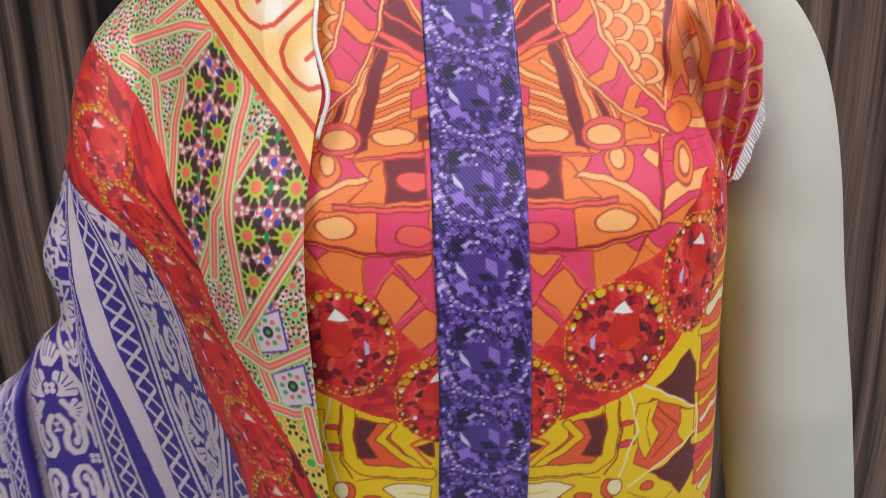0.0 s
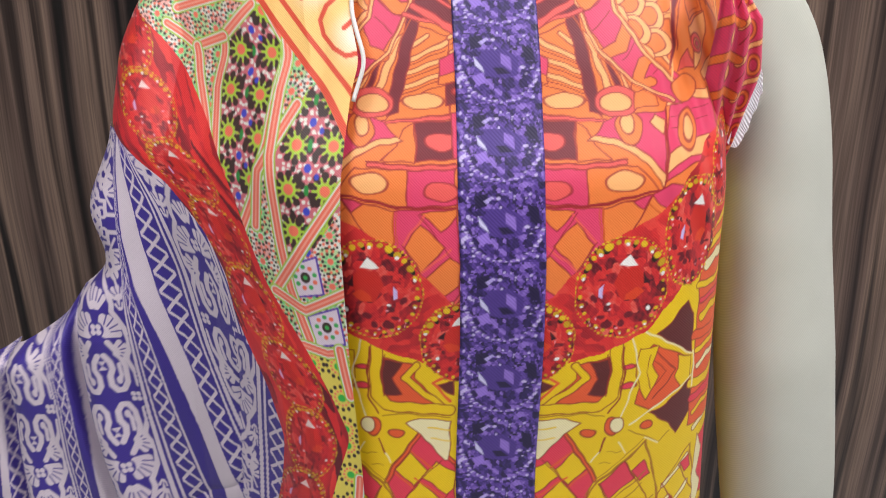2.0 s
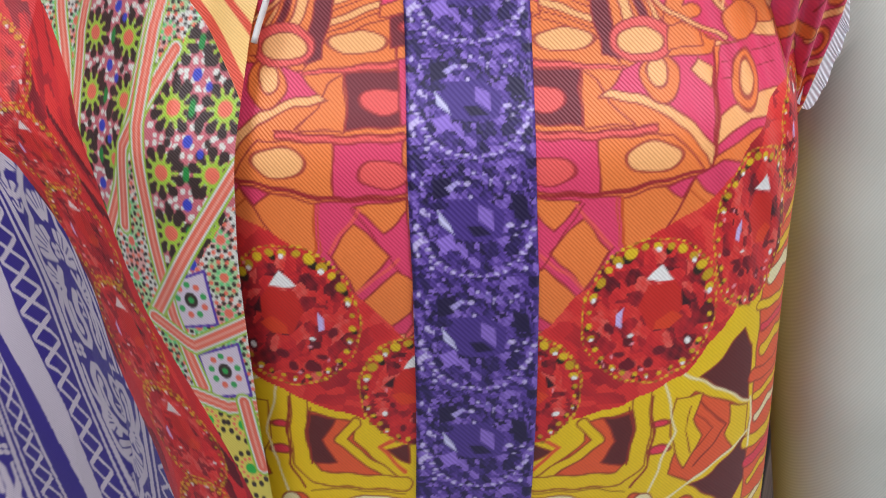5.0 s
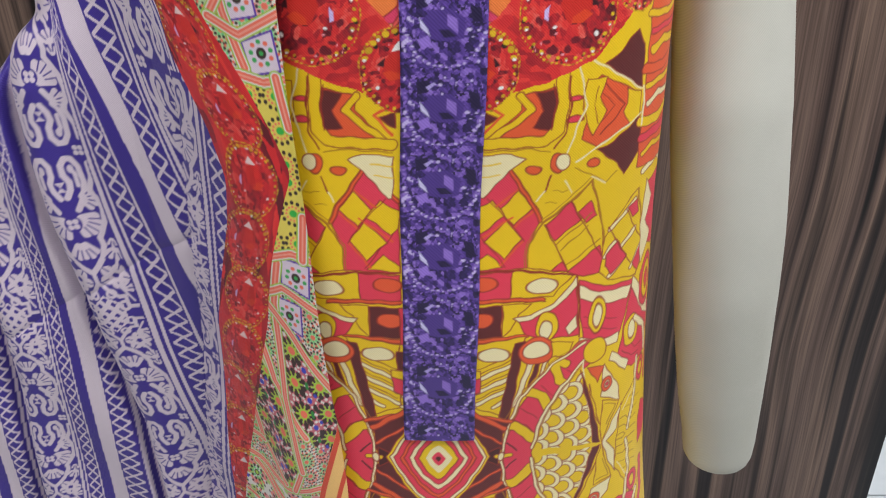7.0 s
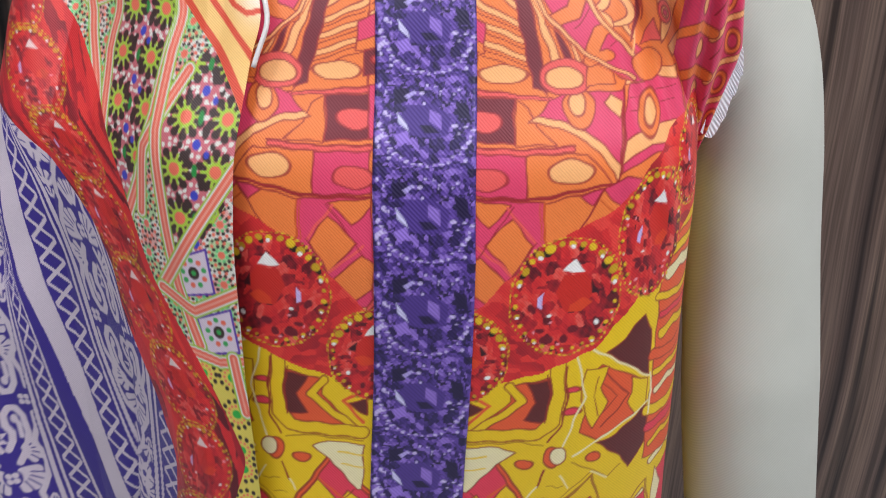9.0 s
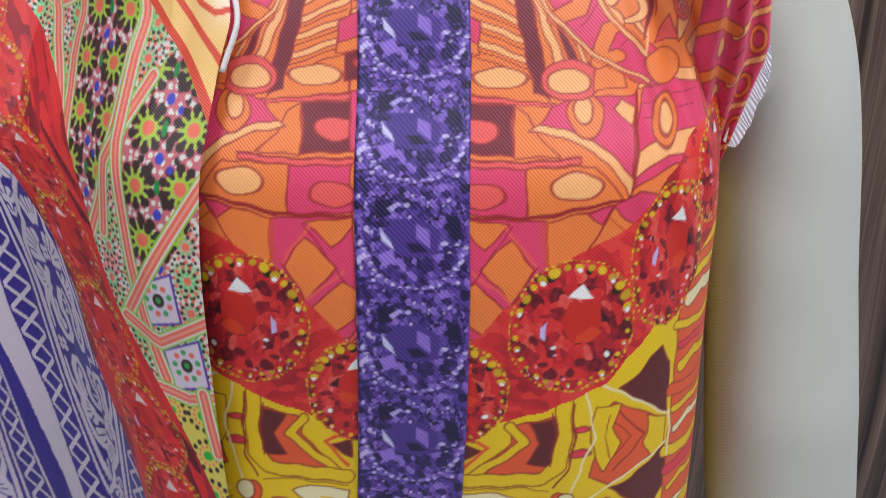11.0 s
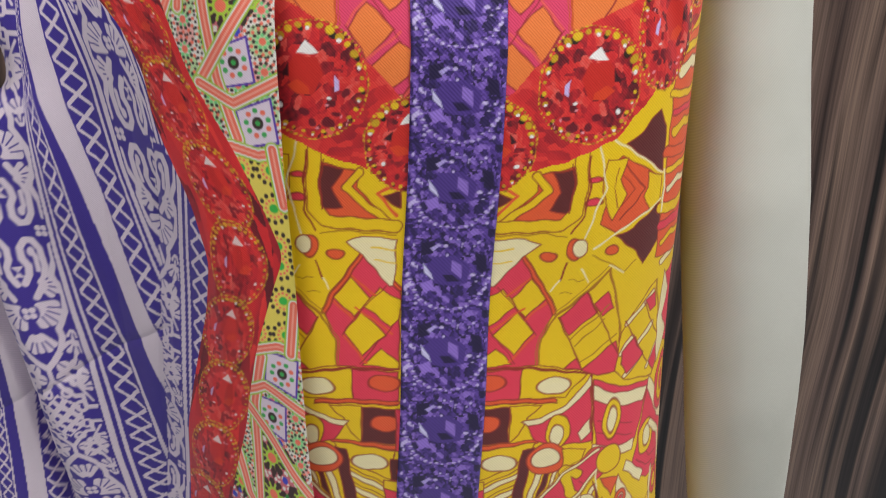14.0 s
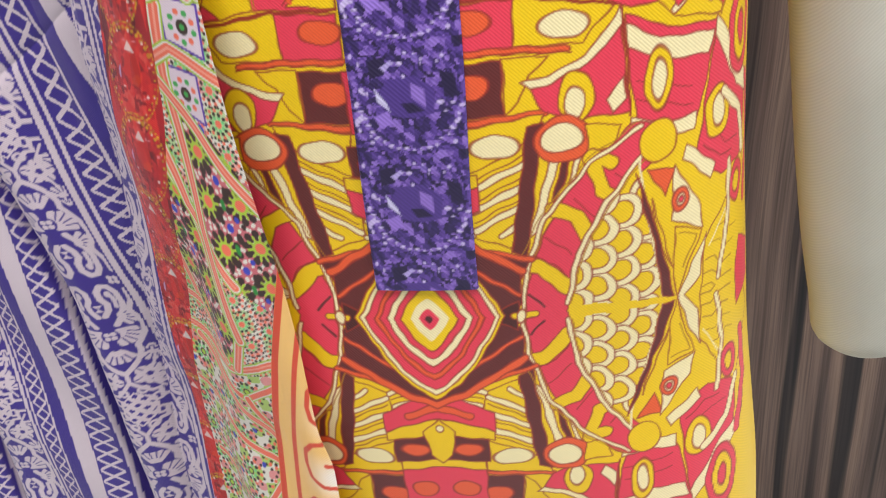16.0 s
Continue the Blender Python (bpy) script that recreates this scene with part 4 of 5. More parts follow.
    Z += 0.0016 * np.sin(a * 26)[:, None] * b[None, :]
    sheet("lace_trim", np.stack([X, Y, Z], -1), LACE, top, label="white pleated lace edge of the sleeve")


FINE = 0.0007
kurta()


def pin():
    bm = bmesh.new()
    tube(bm, [(0.1500, 0.508, 1.362), (0.1515, 0.503, 1.370), (0.1530, 0.499, 1.379)], 0.00025, 6)
    bmesh.ops.create_uvsphere(bm, u_segments=10, v_segments=8, radius=0.0009, matrix=Matrix.Translation((0.1530, 0.499, 1.379)))
    tagged(part("dress_pin", bm, STEEL, smooth=True), "small steel pin stuck through the kurta's shoulder", "pin")


pin()


# ---- dupatta: a long printed scarf over the shoulder ----
def curve(*pts):
    """x over z, smoothed, from (x, z) millimetres."""
    z, x = [p[1] / 1000 for p in pts][::-1], [p[0] / 1000 for p in pts][::-1]
    g = np.linspace(0.50, 1.46, 961)
    v = blur(blur(np.interp(g, z, x), 13), 9)
    return lambda q: np.interp(q, g, v)


OUT = curve((-110, 1440), (-135, 1422), (-172, 1402), (-190, 1389), (-221, 1371), (-243, 1346), (-255, 1312), (-258, 1290), (-262, 1248), (-277, 1213), (-279, 1200), (-270, 1172), (-272, 1155), (-297, 1136), (-310, 1114), (-332, 1100), (-364, 1083), (-390, 1070), (-430, 1040), (-470, 980), (-500, 700), (-500, 520))
E0 = curve((-70, 1440), (-71, 1399), (-75, 1345), (-68, 1316), (-73, 1299), (-76, 1277), (-79, 1250), (-80, 1212), (-79, 1181), (-77, 1126), (-74, 1086), (-72, 1051), (-71, 1024), (-68, 968), (-63, 902), (-57, 832), (-55, 780), (-50, 757), (-51, 720), (-50, 560))
E1 = curve((-262, 1360), (-236, 1338), (-214, 1322), (-194, 1300), (-172, 1265), (-155, 1232), (-143, 1205), (-133, 1183), (-122, 1165), (-106, 1141), (-91, 1110), (-79, 1081), (-86, 1060), (-91, 1043), (-98, 1018), (-105, 981), (-108, 960), (-115, 932), (-122, 900), (-131, 865), (-146, 800), (-158, 740), (-165, 560))
E2 = curve((-262, 1290), (-252, 1262), (-234, 1247), (-204, 1226), (-178, 1201), (-163, 1176), (-158, 1148), (-147, 1126), (-135, 1102), (-126, 1070), (-131, 1035), (-141, 995), (-152, 945), (-156, 893), (-161, 833), (-163, 774), (-171, 686), (-178, 560))
KR = curve((-160, 1140), (-163, 1100), (-166, 1068), (-169, 1016), (-172, 961), (-176, 903), (-181, 855), (-190, 780), (-200, 560))
BAND_UP = curve((-228, 1440), (-193, 1397), (-165, 1373), (-141, 1352), (-117, 1326), (-92, 1299), (-78, 1274), (-70, 1255), (-66, 1200))
BAND_LOW = curve((-55, 910), (-62, 879), (-78, 820), (-90, 764), (-95, 719), (-110, 560))
ISO = [(0.0, curve((-235, 1280), (-212, 1240), (-195, 1211), (-177, 1165), (-165, 1112), (-140, 1040), (-60, 850))),
       (0.5, curve((-247, 1230), (-246, 1185), (-240, 1150), (-222, 1105), (-201, 1040), (-183, 985), (-163, 930), (-145, 860), (-130, 760))),
       (1.0, curve((-272, 1130), (-270, 1090), (-267, 1050), (-261, 1010), (-251, 965), (-239, 900), (-218, 815), (-210, 730))),
       (1.5, curve((-300, 1100), (-299, 1075), (-294, 1020), (-289, 945), (-285, 880), (-283, 820), (-284, 700))),
       (2.0, curve((-338, 1085), (-335, 1048), (-336, 1005), (-332, 960), (-330, 900), (-330, 857), (-334, 700))),
       (2.5, curve((-368, 1059), (-370, 1006), (-375, 949), (-378, 889), (-382, 837), (-386, 700))),
       (3.5, curve((-460, 1050), (-465, 950), (-470, 850), (-480, 700)))]


def drape_y(X, Z, B=None):
    """Depth of the scarf: it lies on the chest at its edge, turns back round the arm and falls in soft folds."""
    d = np.clip(E0(Z) - X, -0.01, 0.5)
    base = body_y(E0(Z), Z) - 0.011
    Y = base + np.interp(d, (-0.01, 0, 0.03, 0.05, 0.07, 0.10, 0.13, 0.20, 0.30, 0.42), (-0.001, 0, 0.008, 0.020, 0.038, 0.064, 0.083, 0.092, 0.108, 0.115))
    rim = X - OUT(Z)
    Y = Y + 0.032 * np.exp(-np.clip(rim, 0, 1) / 0.009) * np.clip((Z - 1.0) / 0.06, 0, 1)
    low = np.clip((1.09 - Z) / 0.25, 0, 1)
    Y = Y + low * 0.006 * np.sin((X - E1(Z)) * 105 + 0.6) * np.exp(-((X + 0.10) / 0.06) ** 2)
    Y = Y + 0.0025 * np.sin(X * 60 + Z * 34) * np.clip(d / 0.05, 0, 1)
    # sharp crease by the border, and pleats of the far side
    k = X - KR(Z)
    Y = Y + np.clip((1.13 - Z) / 0.05, 0, 1) * 0.007 * np.exp(-np.abs(k) / 0.006)
    low = np.clip((1.16 - Z) / 0.05, 0, 1)
    v1, v2 = X - ISO[2][1](Z) + 0.0262, X - ISO[4][1](Z) + 0.0225
    Y = Y + low * (0.017 * np.exp(-(v1 / 0.0055) ** 2) - 0.010 * np.exp(-((v1 - 0.020) / 0.016) ** 2) + 0.014 * np.exp(-(v2 / 0.006) ** 2) - 0.009 * np.exp(-((v2 - 0.018) / 0.016) ** 2))
    # pressed creases across the cloth
    c = (Z - 0.985) + (X + 0.20) * 0.62 * -1
    Y = Y + 0.0022 * np.exp(-np.abs(c) / 0.004) * (X < -0.16)
    return Y


def band_number(X, Z):
    """Which printed stripe a point lies in: whole numbers are the middles of the flowered stripes."""
    marks = []
    for b, f in ISO:
        x = f(Z)
        if b == 1.0:
            marks += [(b - 0.165, x + 0.0225), (b + 0.165, x - 0.0225), (b + 0.36, np.minimum(x - 0.0250, ISO[3][1](Z) + 0.017))]
        elif b == 2.0:
            marks += [(b - 0.165, x + 0.020), (b + 0.165, x - 0.020)]
        elif b == 0.0:
            marks += [(b, x), (b + 0.165, x - 0.020)]
        else:
            marks.append((b, x))
    xs = np.stack([x for _, x in marks][::-1], -1)
    bs = np.array([b for b, _ in marks][::-1])
    B = np.full(X.shape, 0.0)
    for k in range(len(bs) - 1):
        lo, hi = xs[..., k], xs[..., k + 1]
        t = (X - lo) / np.maximum(hi - lo, 1e-4)
        B = np.where((X >= lo) & (X < hi), bs[k] + (bs[k + 1] - bs[k]) * t, B)
    B = np.where(X < xs[..., 0], bs[0] + (xs[..., 0] - X) / 0.08, B)
    B = np.where(X >= xs[..., -1], -(X - xs[..., -1]) / 0.075, B)
    k = X - KR(Z)
    right = (k > 0) & (Z < 1.135)
    return np.where(right, -0.03 - k / 0.118, B), right


PURPLE, PALE = lin(60, 42, 137), lin(212, 197, 208)


def purple_print(X, Z):
    B, right = band_number(X, Z)
    f = B - np.round(B)
    a = f * 118.0
    flowered = np.round(B)
    lift = np.where(right | (flowered == 0), -0.070, np.where(flowered == 1, 0.0, 0.014))
    along = np.interp(Z + lift, (0.40, 0.728, 0.930, 1.064, 1.40), (-734.0, -352.5, -117.5, 0.0, 296.0))
    c = Print(a, ((along + 117.5) % 235.0) - 117.5, PURPLE)
    col, A, side = c.col, np.abs(c.U), (f > 0).ravel()
    # flowered middle: a scalloped cartouche with scrolls and palmettes, blossoms and knotwork between
    c.U, c.V = np.abs(c.U) * 1.05, np.abs(c.V)

    def leaf(x, y, turn, size, n=5, spread=0.42):
        """A palmette: full petals fanned out from one foot, parted by thin slits."""
        for k in range(n):
            th, r = turn + (k - (n - 1) / 2) * spread, size * (1 - 0.07 * abs(k - (n - 1) / 2))
            tip, root = (x + 0.8 * r * math.cos(th), y + 0.8 * r * math.sin(th)), (x + 0.2 * r * math.cos(th), y + 0.2 * r * math.sin(th))
            c.line(PALE, 0.34 * size, root, tip)
        for k in range(n - 1):
            th = turn + (k + 0.5 - (n - 1) / 2) * spread
            c.line(PURPLE, 0.9, (x + 0.42 * size * math.cos(th), y + 0.42 * size * math.sin(th)), (x + 1.05 * size * math.cos(th), y + 1.05 * size * math.sin(th)))

    def flower(x, y, r, n=5, turn=0.3):
        for k in range(n):
            th = turn + 2 * math.pi * k / n
            c.ell(PALE, x + 0.6 * r * math.cos(th), y + 0.6 * r * math.sin(th), 0.42 * r, 0.42 * r)
        if n > 4:
            for k in range(n):
                th = turn + 2 * math.pi * k / n
                c.line(PURPLE, 0.8, (x + 0.55 * r * math.cos(th), y + 0.55 * r * math.sin(th)), (x + r * math.cos(th), y + r * math.sin(th)))
            c.ell(PURPLE, x, y, 0.2 * r, 0.2 * r)

    # scroll with its curl, and the small hourglass between two of them
    c.line(PALE, 3.8, (6.0, 40.0), (11.6, 31.0), (14.2, 22.0), (13.6, 11.0), (10.4, 5.6), (6.4, 5.2), (3.4, 9.6), (3.4, 16.0), (5.8, 21.0), (5.0, 26.0), (2.0, 31.0))
    c.line(PALE, 2.6, (10.2, 24.0), (10.4, 16.0), (8.8, 11.6))
    c.ell(PALE, 8.6, 12.4, 1.9, 2.8)
    c.poly(PALE, (0, 24.0), (3.0, 20.6), (0, 20.6), outline=False)
    c.poly(PALE, (0, 23.6), (2.6, 27.0), (0, 27.0), outline=False)
    flower(17.0, 0.0, 4.2, 4, math.pi / 4)
    # palmettes inside the scalloped frame
    leaf(8.5, 33.0, 0.05, 12.0, 5, 0.44)
    leaf(3.0, 46.0, 0.66, 16.0, 5, 0.34)
    leaf(0.6, 62.0, 1.25, 13.0, 3, 0.36)
    c.ell(PURPLE, 0, 49, 5.2, 5.6)
    flower(0, 49.0, 4.2, 4, math.pi / 4)
    c.line(PALE, 3.6, (20.4, 9), (20.2, 18), (17.2, 25), (15.8, 29), (18.6, 33), (20.2, 41), (18.6, 50), (14.6, 57), (11.8, 61), (12.4, 66), (9.4, 74), (4.4, 80), (0, 84))
    # blossoms and sprays outside it
    flower(11.6, 89.0, 9.2)
    c.line(PALE, 1.8, (13.6, 84), (17.6, 76), (18.6, 66))
    c.line(PALE, 1.6, (11.6, 96), (15.6, 103), (18.6, 108))
    leaf(18.6, 69.0, 2.0, 10.0, 4, 0.5)
    leaf(18.6, 62.0, 1.75, 6.4, 3, 0.5)
    leaf(13.8, 99.0, -0.35, 8.2, 3, 0.55)
    c.line(PALE, 2.6, (0, 84), (0, 92), (5.0, 99), (9.6, 104), (13.6, 104), (13.6, 112), (20.4, 112))
    # knotwork
    knot = (c.U < 10.5) & (c.V > 101.0 + 0.9 * c.U)
    p, q = (c.U + c.V - 117.5) / 8.6, (c.U - c.V + 117.5) / 8.6
    web = (np.abs(p - np.round(p)) < 0.26) | (np.abs(q - np.round(q)) < 0.26)
    col[knot] = np.where(web[knot][:, None], PALE, PURPLE)
    c.ring(PALE, 11.2, 111.0, 3.0, 3.0, 2.0)
    c.ring(PALE, 5.6, 101.0, 2.6, 2.6, 1.8)
    col[A > 19.6] = PURPLE
    # outside: a thick and a thin line, a lattice, a thin line, then one wide pale and one wide purple stripe
    pale = (np.abs(A - 22.2) < 1.6) | (np.abs(A - 27.0) < 1.0) | (~side & (np.abs(A - 44.8) < 1.0)) | (side & (A > 45.5))
    zig = np.abs(((along.ravel() / 25.0) % 1.0) * 2 - 1)
    q = (A - 30.0) / np.where(side, 14.4, 12.8)
    pale |= (q > 0) & (q < 1) & ((np.abs(q - zig) < 0.11) | (np.abs(1 - q - zig) < 0.11))
    col[pale] = PALE
    return c.col.reshape(X.shape + (3,)), B


LIME, DOT, CORAL, MINT, BLUE = lin(172, 206, 62), lin(60, 40, 38), lin(240, 116, 92), lin(118, 208, 132), lin(62, 70, 190)
PINKG, CHALK = lin(206, 108, 118), lin(226, 222, 212)


def rosette(c, x, y, r, ground):
    """A mosaic rosette: coral heart, lime star, dark petals."""
    for k in range(10):
        th = 2 * math.pi * k / 10 + 0.3
        c.ell(DOT, x + 0.74 * r * math.cos(th), y + 0.74 * r * math.sin(th), 0.19 * r, 0.19 * r, False)
        c.line(DOT, 0.2 * r, (x + 0.5 * r * math.cos(th), y + 0.5 * r * math.sin(th)), (x + 0.76 * r * math.cos(th), y + 0.76 * r * math.sin(th)))
        th += math.pi / 10
        c.line(LIME, 0.12 * r, (x, y), (x + 0.62 * r * math.cos(th), y + 0.62 * r * math.sin(th)))
        c.ell(ground, x + 0.98 * r * math.cos(th), y + 0.98 * r * math.sin(th), 0.10 * r, 0.10 * r, False)
    c.ell(LIME, x, y, 0.40 * r, 0.40 * r, False)
    c.ell(CORAL, x, y, 0.27 * r, 0.27 * r, False)


def dotted(c, x, y, r):
    """A pale rosette with rings of dark and coral dots."""
    for n, rr, s, colour in ((7, 0.38, 0.12, MINT), (10, 0.58, 0.125, DOT), (11, 0.80, 0.12, CORAL), (14, 1.0, 0.10, DOT)):
        for k in range(n):
            th = 2 * math.pi * k / n + n
            c.ell(colour, x + rr * r * math.cos(th), y + rr * r * math.sin(th), s * r, s * r, False)
    c.ell(CORAL, x, y, 0.24 * r, 0.24 * r, False)


def mosaic_print(X, Z):
    k = 1 + 0.35 * np.clip((1.02 - Z) / 0.15, 0, 1)
    D = (E0(Z) - X) * 1000 * k
    H = np.abs(Z - 1.081) * 1000
    c = Print(D, H, CHALK)
    tint = c.col
    n = np.sin(c.U * 0.21) * np.sin(c.V * 0.17)
    tint[n > 0.15] = lin(186, 214, 160)
    tint[n < -0.35] = lin(232, 176, 168)
    for i in range(11):
        for j in range(34):
            dotted(c, 7 + 15.5 * i, 8 + 16 * j + 8 * (i % 2), 8.4)
    # yellow ground near the narrowest place
    near = c.V < 56
    c.col[near] = lin(226, 206, 90)
    for j in range(3):
        for i in range(3):
            x, y = 8 + 17 * i, 6 + 22 * j
            if y < 56:
                for q in range(12):
                    th = 2 * math.pi * q / 12
                    c.ell(DOT, x + 7.5 * math.cos(th), y + 8 * math.sin(th), 1.2, 1.5, False)
                    c.ell(CORAL, x + 4.6 * math.cos(th), y + 5 * math.sin(th), 0.8, 0.8, False)
                c.ell(lin(60, 180, 70), x, y, 2.6, 2.6, False)
    # two dark cells full of rosettes
    for cell in (((58, 268), (68, 265), (94, 244), (95, 211), (89, 167), (80, 124), (71, 122), (59, 150), (50, 186), (46, 244)), ((-6, 250), (28, 216), (44, 190), (40, 140), (32, 105), (-6, 160))):
        t = Print(c.U, c.V, PINKG)
        t.col[np.sin(t.U * 0.9) * np.sin(t.V * 0.9) > 0.55] = CHALK
        for y in range(7):
            hy = 112 + 25 * y
            for x in (8, 31, 58, 82, 106):
                rosette(t, x - (1.5 if y % 2 else -1.5), hy, 12.2, CHALK)
            for x in (21, 70):
                t.ell(BLUE, x, hy + 12.5, 2.2, 2.6, False)
                t.ell(BLUE, x - 6, hy + 8, 1.5, 1.9, False)
                for dx, dy in ((-9, 12), (9, 12), (-4, 17), (4, 9)):
                    t.ell(DOT, x + dx, hy + dy, 1.6, 1.9, False)
                t.ell(lin(40, 140, 60), x, hy, 1.5, 3.4, False)
                t.ell(DOT, x + 5, hy + 6, 2.2, 3.2, False)
                t.ell(DOT, x - 4, hy - 6, 2.2, 3.2, False)
        m = Print(c.U, c.V, (0, 0, 0))
        m.poly((1, 1, 1), *cell, outline=False)
        inside = m.col[:, 0] > 0.5
        c.col[inside] = t.col[inside]
    # the lower end: larger rosettes between straps
    t = Print(c.U, np.where(Z.ravel() < 1.081, c.V, -900.0), CHALK)
    t.col[np.sin(t.U * 0.3) * np.sin(t.V * 0.26) > 0.1] = lin(178, 206, 110)
    t.col[np.sin(t.U * 0.24 + 2) * np.sin(t.V * 0.31 + 1) > 0.45] = lin(226, 150, 150)
    for i in range(6):
        for j in range(10):
            x, y = 4 + 27 * i, 286 + 28 * j + 14 * (i % 2)
            dotted(t, x, y, 12.5)
            t.ell(DOT, x, y, 3.0, 3.0, False)
            t.ell(CORAL if j % 2 else LIME, x, y, 1.9, 1.9, False)
            t.ell(BLUE, x + 13, y + 7, 1.8, 2.4, False)
    for q in (((0, 268), (60, 292), (130, 262)), ((60, 292), (46, 350), (90, 400)), ((130, 310), (46, 350), (-4, 330)), ((90, 400), (20, 430), (-4, 480)), ((90, 400), (140, 380)), ((20, 430), (60, 520))):
        for colour, w in ((LIME * 0.9, 7.4), (CHALK, 5.8), (CORAL, 4.2)):
            t.line(colour, w, *q)
    low = t.V > 272
    c.col[low] = t.col[low]
    # small cells with violet outlines
    for x, y in ((24, 108), (13, 76)):
        c.poly(lin(224, 206, 220), (x - 11, y - 10), (x + 8, y - 14), (x + 12, y + 6), (x - 8, y + 14), outline=False)
        c.line(lin(96, 60, 170), 1.3, (x - 11, y - 10), (x + 8, y - 14), (x + 12, y + 6), (x - 8, y + 14), (x - 11, y - 10))
        for q in range(9):
            th = 2 * math.pi * q / 9
            c.ell(CORAL if q % 2 else lin(70, 170, 90), x + 6.5 * math.cos(th), y + 7 * math.sin(th), 1.5, 1.5, False)
        c.ell(DOT, x, y, 3.2, 3.6, False)
        c.ell(lin(60, 170, 80), x, y, 1.4, 1.4, False)
    straps = (((131, 260), (87, 271), (58, 268), (20, 262)), ((110, 272), (74, 296), (50, 330)), ((58, 268), (46, 244), (50, 186), (59, 150), (71, 122), (84, 96)), ((68, 265), (94, 244), (95, 211), (89, 167), (80, 124), (66, 84)),
              ((33, 209), (55, 169), (57, 134)), ((45, 244), (47, 179), (35, 99), (25, 66)), ((-2, 166), (46, 95)), ((46, 95), (26, 86), (-2, 101)), ((30, 62), (14, 58), (-3, 62)), ((6, 62), (2, 30)), ((94, 244), (118, 236), (140, 250)), ((118, 236), (100, 190), (90, 160)))
    for s in straps:
        c.line(LIME * 0.9, 8.4, *s)
        c.line(CHALK, 6.4, *s)
        c.line(CORAL, 4.6, *s)
        c.line(lin(246, 160, 140), 1.2, *s)
    return c.col.reshape(X.shape + (3,))


def border_print(X, Z):
    """The border: a chain of red stones in gold beads, which follows the middle of the band."""
    g = np.arange(0.50, 1.40, 0.001)
    mid = np.where(g > 1.235, np.interp(g, (1.235, 1.275, 1.33, 1.4), (-0.203, -0.222, -0.243, -0.262)), (E1(g) + E2(g)) / 2)
    mid = blur(mid, 41)
    run = np.concatenate([[0], np.cumsum(np.hypot(np.diff(mid), 0.001))]) * 1000
    run -= np.interp(1.278, g, run)
    c = Print((X - np.interp(Z, g, mid)) * 1000, np.interp(Z, g, run), RUBY[2])
    c.gem(0, -330, 75, 440, [RUBY[0], RUBY[1], RUBY[2], RUBY[3], RUBY[4]], 31, 1300, lin(240, 130, 140), 40, turn=-1)
    cut = c.col.copy()
    for k in range(-1, 17):
        ruby(c, 3.0 * math.sin(1.9 * k), -48.0 * k, 20.5 if k < 2 else 17.5, 26.5, 40 + k % 3, 34)
    c.col = 0.66 * c.col + 0.34 * cut
    return c.col.reshape(X.shape + (3,))


def edge_print(X, Z, line, sign):
    """Plain pale-orange end border with red lines and a rounded key pattern."""
    cs, sn = (0.77, 0.64) if sign > 0 else (0.975, -0.22)
    N = (X - line(Z)) * 1000 * cs
    M = (Z * cs - X * sn) * 1000
    c = Print(N, M % 44.0, lin(250, 200, 120))
    red = lin(222, 78, 52)
    glow = np.exp(-((c.U - 42) / 14.0) ** 2)[:, None] * (0.5 + 0.5 * np.sin(c.V * 2 * math.pi / 44))[:, None]
    c.col += (lin(252, 246, 240) - c.col) * glow * 0.9
    c.line(red, 4.2, (2.1, -9), (2.1, 60))
    c.line(red, 3.4, (14.5, -9), (14.5, 60))
    for o in (-44, 0, 44):
        c.line(red, 3.0, (62, 4 + o), (34, 4 + o), (26, 8 + o), (23, 16 + o), (23, 26 + o), (27, 34 + o), (36, 38 + o), (62, 38 + o))
        c.line(red, 3.0, (36, 21 + o), (62, 21 + o))
    return c.col.reshape(X.shape + (3,))


def strip_grid(left, right, z0, z1, step):
    zs = np.arange(z0, z1, step)
    widest = float(np.max(right(zs) - left(zs)))
    s = np.linspace(0, 1, max(6, int(widest / step)))
    X = left(zs)[:, None] + np.maximum(right(zs) - left(zs), 0.0)[:, None] * s[None, :]
    return X, np.repeat(zs[:, None], len(s), 1)


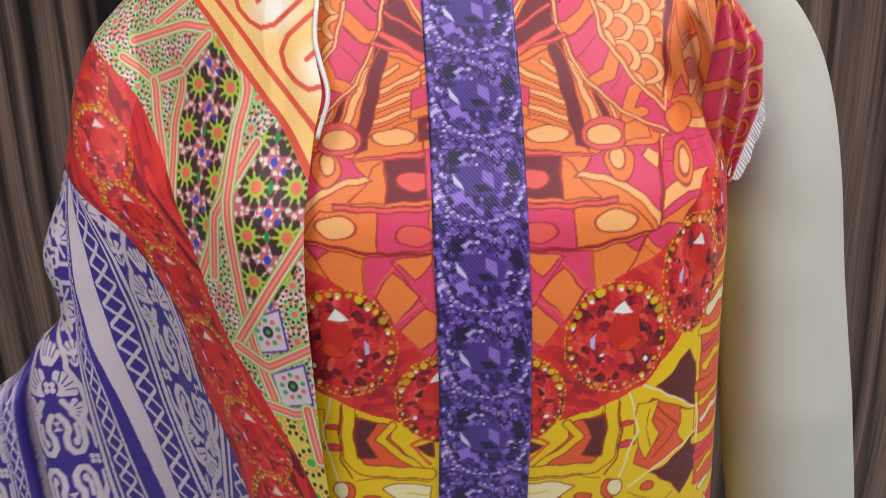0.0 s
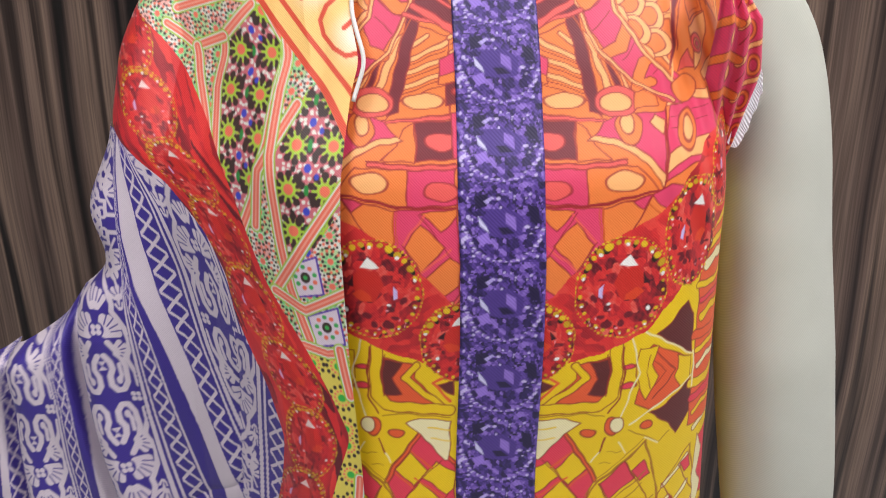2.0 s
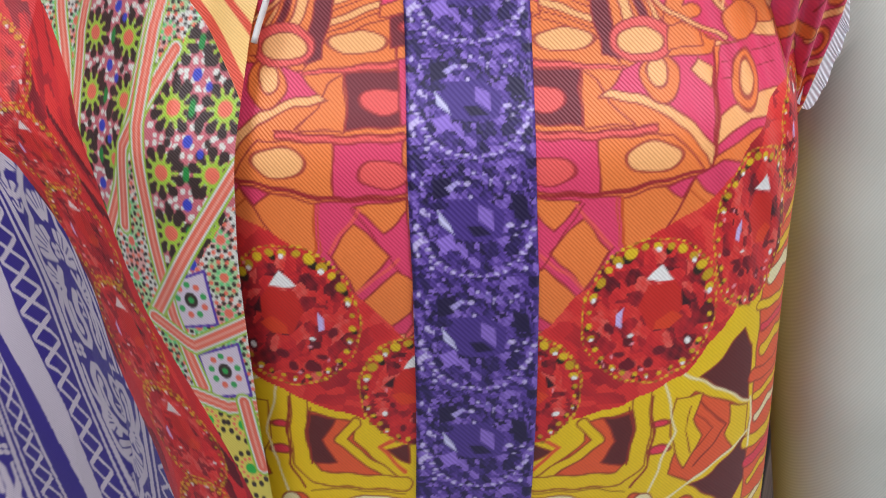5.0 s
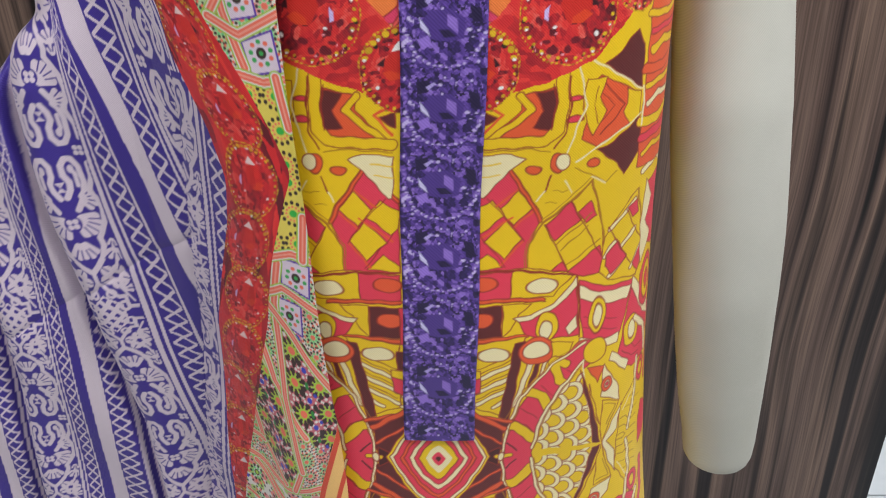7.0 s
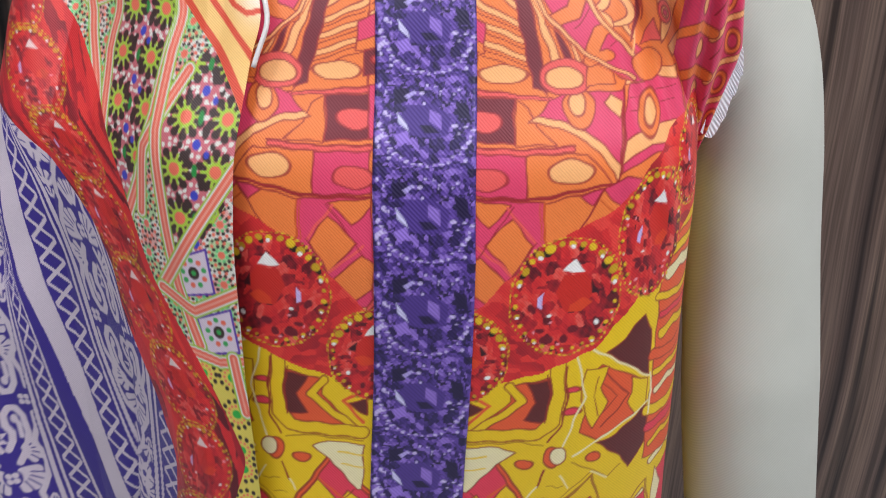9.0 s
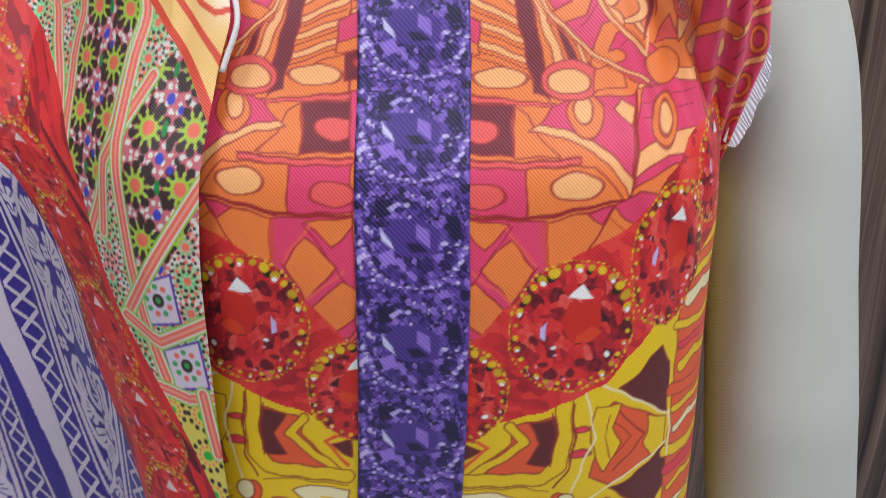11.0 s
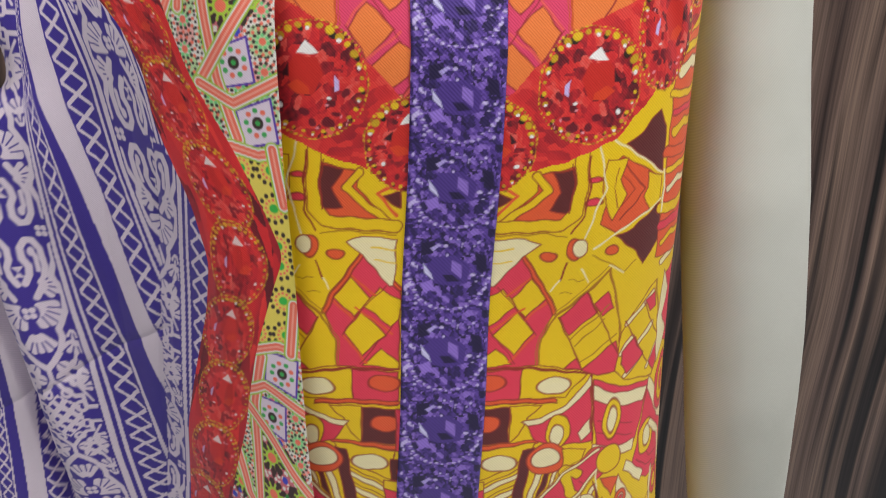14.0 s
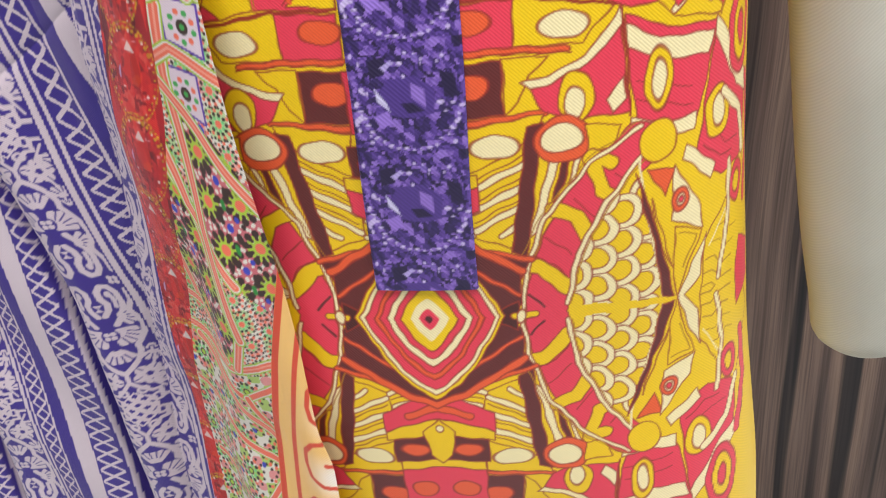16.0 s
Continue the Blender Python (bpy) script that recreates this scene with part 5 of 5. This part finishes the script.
def dupatta():
    top = bpy.data.objects.new("dupatta", None)
    scene.collection.objects.link(top)
    tagged(top, "printed silk scarf draped over the mannequin's shoulder in folds", "scarf")
    low = lambda f: (lambda z: np.maximum(f(z), OUT(z)))
    X, Z = strip_grid(OUT, low(E2), 0.56, 1.262, 0.00085)
    col, B = purple_print(X, Z)
    sheet("purple_field", np.stack([X, drape_y(X, Z, B), Z], -1), SILK, top, col, "purple scarf field with pale flowered and lattice stripes")
    X, Z = strip_grid(low(E2), low(E1), 0.56, 1.355, 0.0009)
    sheet("stone_border", np.stack([X, drape_y(X, Z, band_number(X, Z)[0]), Z], -1), SILK, top, border_print(X, Z), "red border printed with gold-rimmed stones")
    inner = lambda z: np.where(z > 1.2, np.minimum(BAND_UP(z), E0(z)), np.where(z < 0.91, np.minimum(BAND_LOW(z), E0(z)), E0(z)))
    X, Z = strip_grid(low(E1), inner, 0.56, 1.432, 0.0008)
    sheet("mosaic_panel", np.stack([X, drape_y(X, Z), Z], -1), SILK, top, mosaic_print(X, Z), "multicoloured mosaic panel of rosettes and coral straps")
    for line, z0, z1, sign in ((BAND_UP, 1.246, 1.432, 1), (BAND_LOW, 0.56, 0.90, -1)):
        X, Z = strip_grid(lambda z: np.minimum(line(z), E0(z)), E0, z0, z1, 0.0009)
        Y = drape_y(X, Z) - 0.0015 * np.sin(np.clip((E0(Z) - X) / 0.02, 0, 1) * math.pi)
        sheet("end_border", np.stack([X, Y, Z], -1), SILK, top, edge_print(X, Z, line, sign), "pale orange end border with a red key pattern")
    # white turned hem
    bm = bmesh.new()
    pts = [(float(E0(z)) + 0.0012 + 0.0025 * math.exp(-((z - 1.312) / 0.02) ** 2), float(drape_y(np.array(E0(z)), np.array(z))) - 0.0008, float(z)) for z in np.linspace(1.293, 1.43, 60)]
    tube(bm, pts, 0.0014, 8)
    part("hem", bm, HEM, top, "white rolled hem of the scarf", smooth=True)


HEM = plain("white_rolled_hem", lin(236, 230, 226), 0.6, 500)
dupatta()
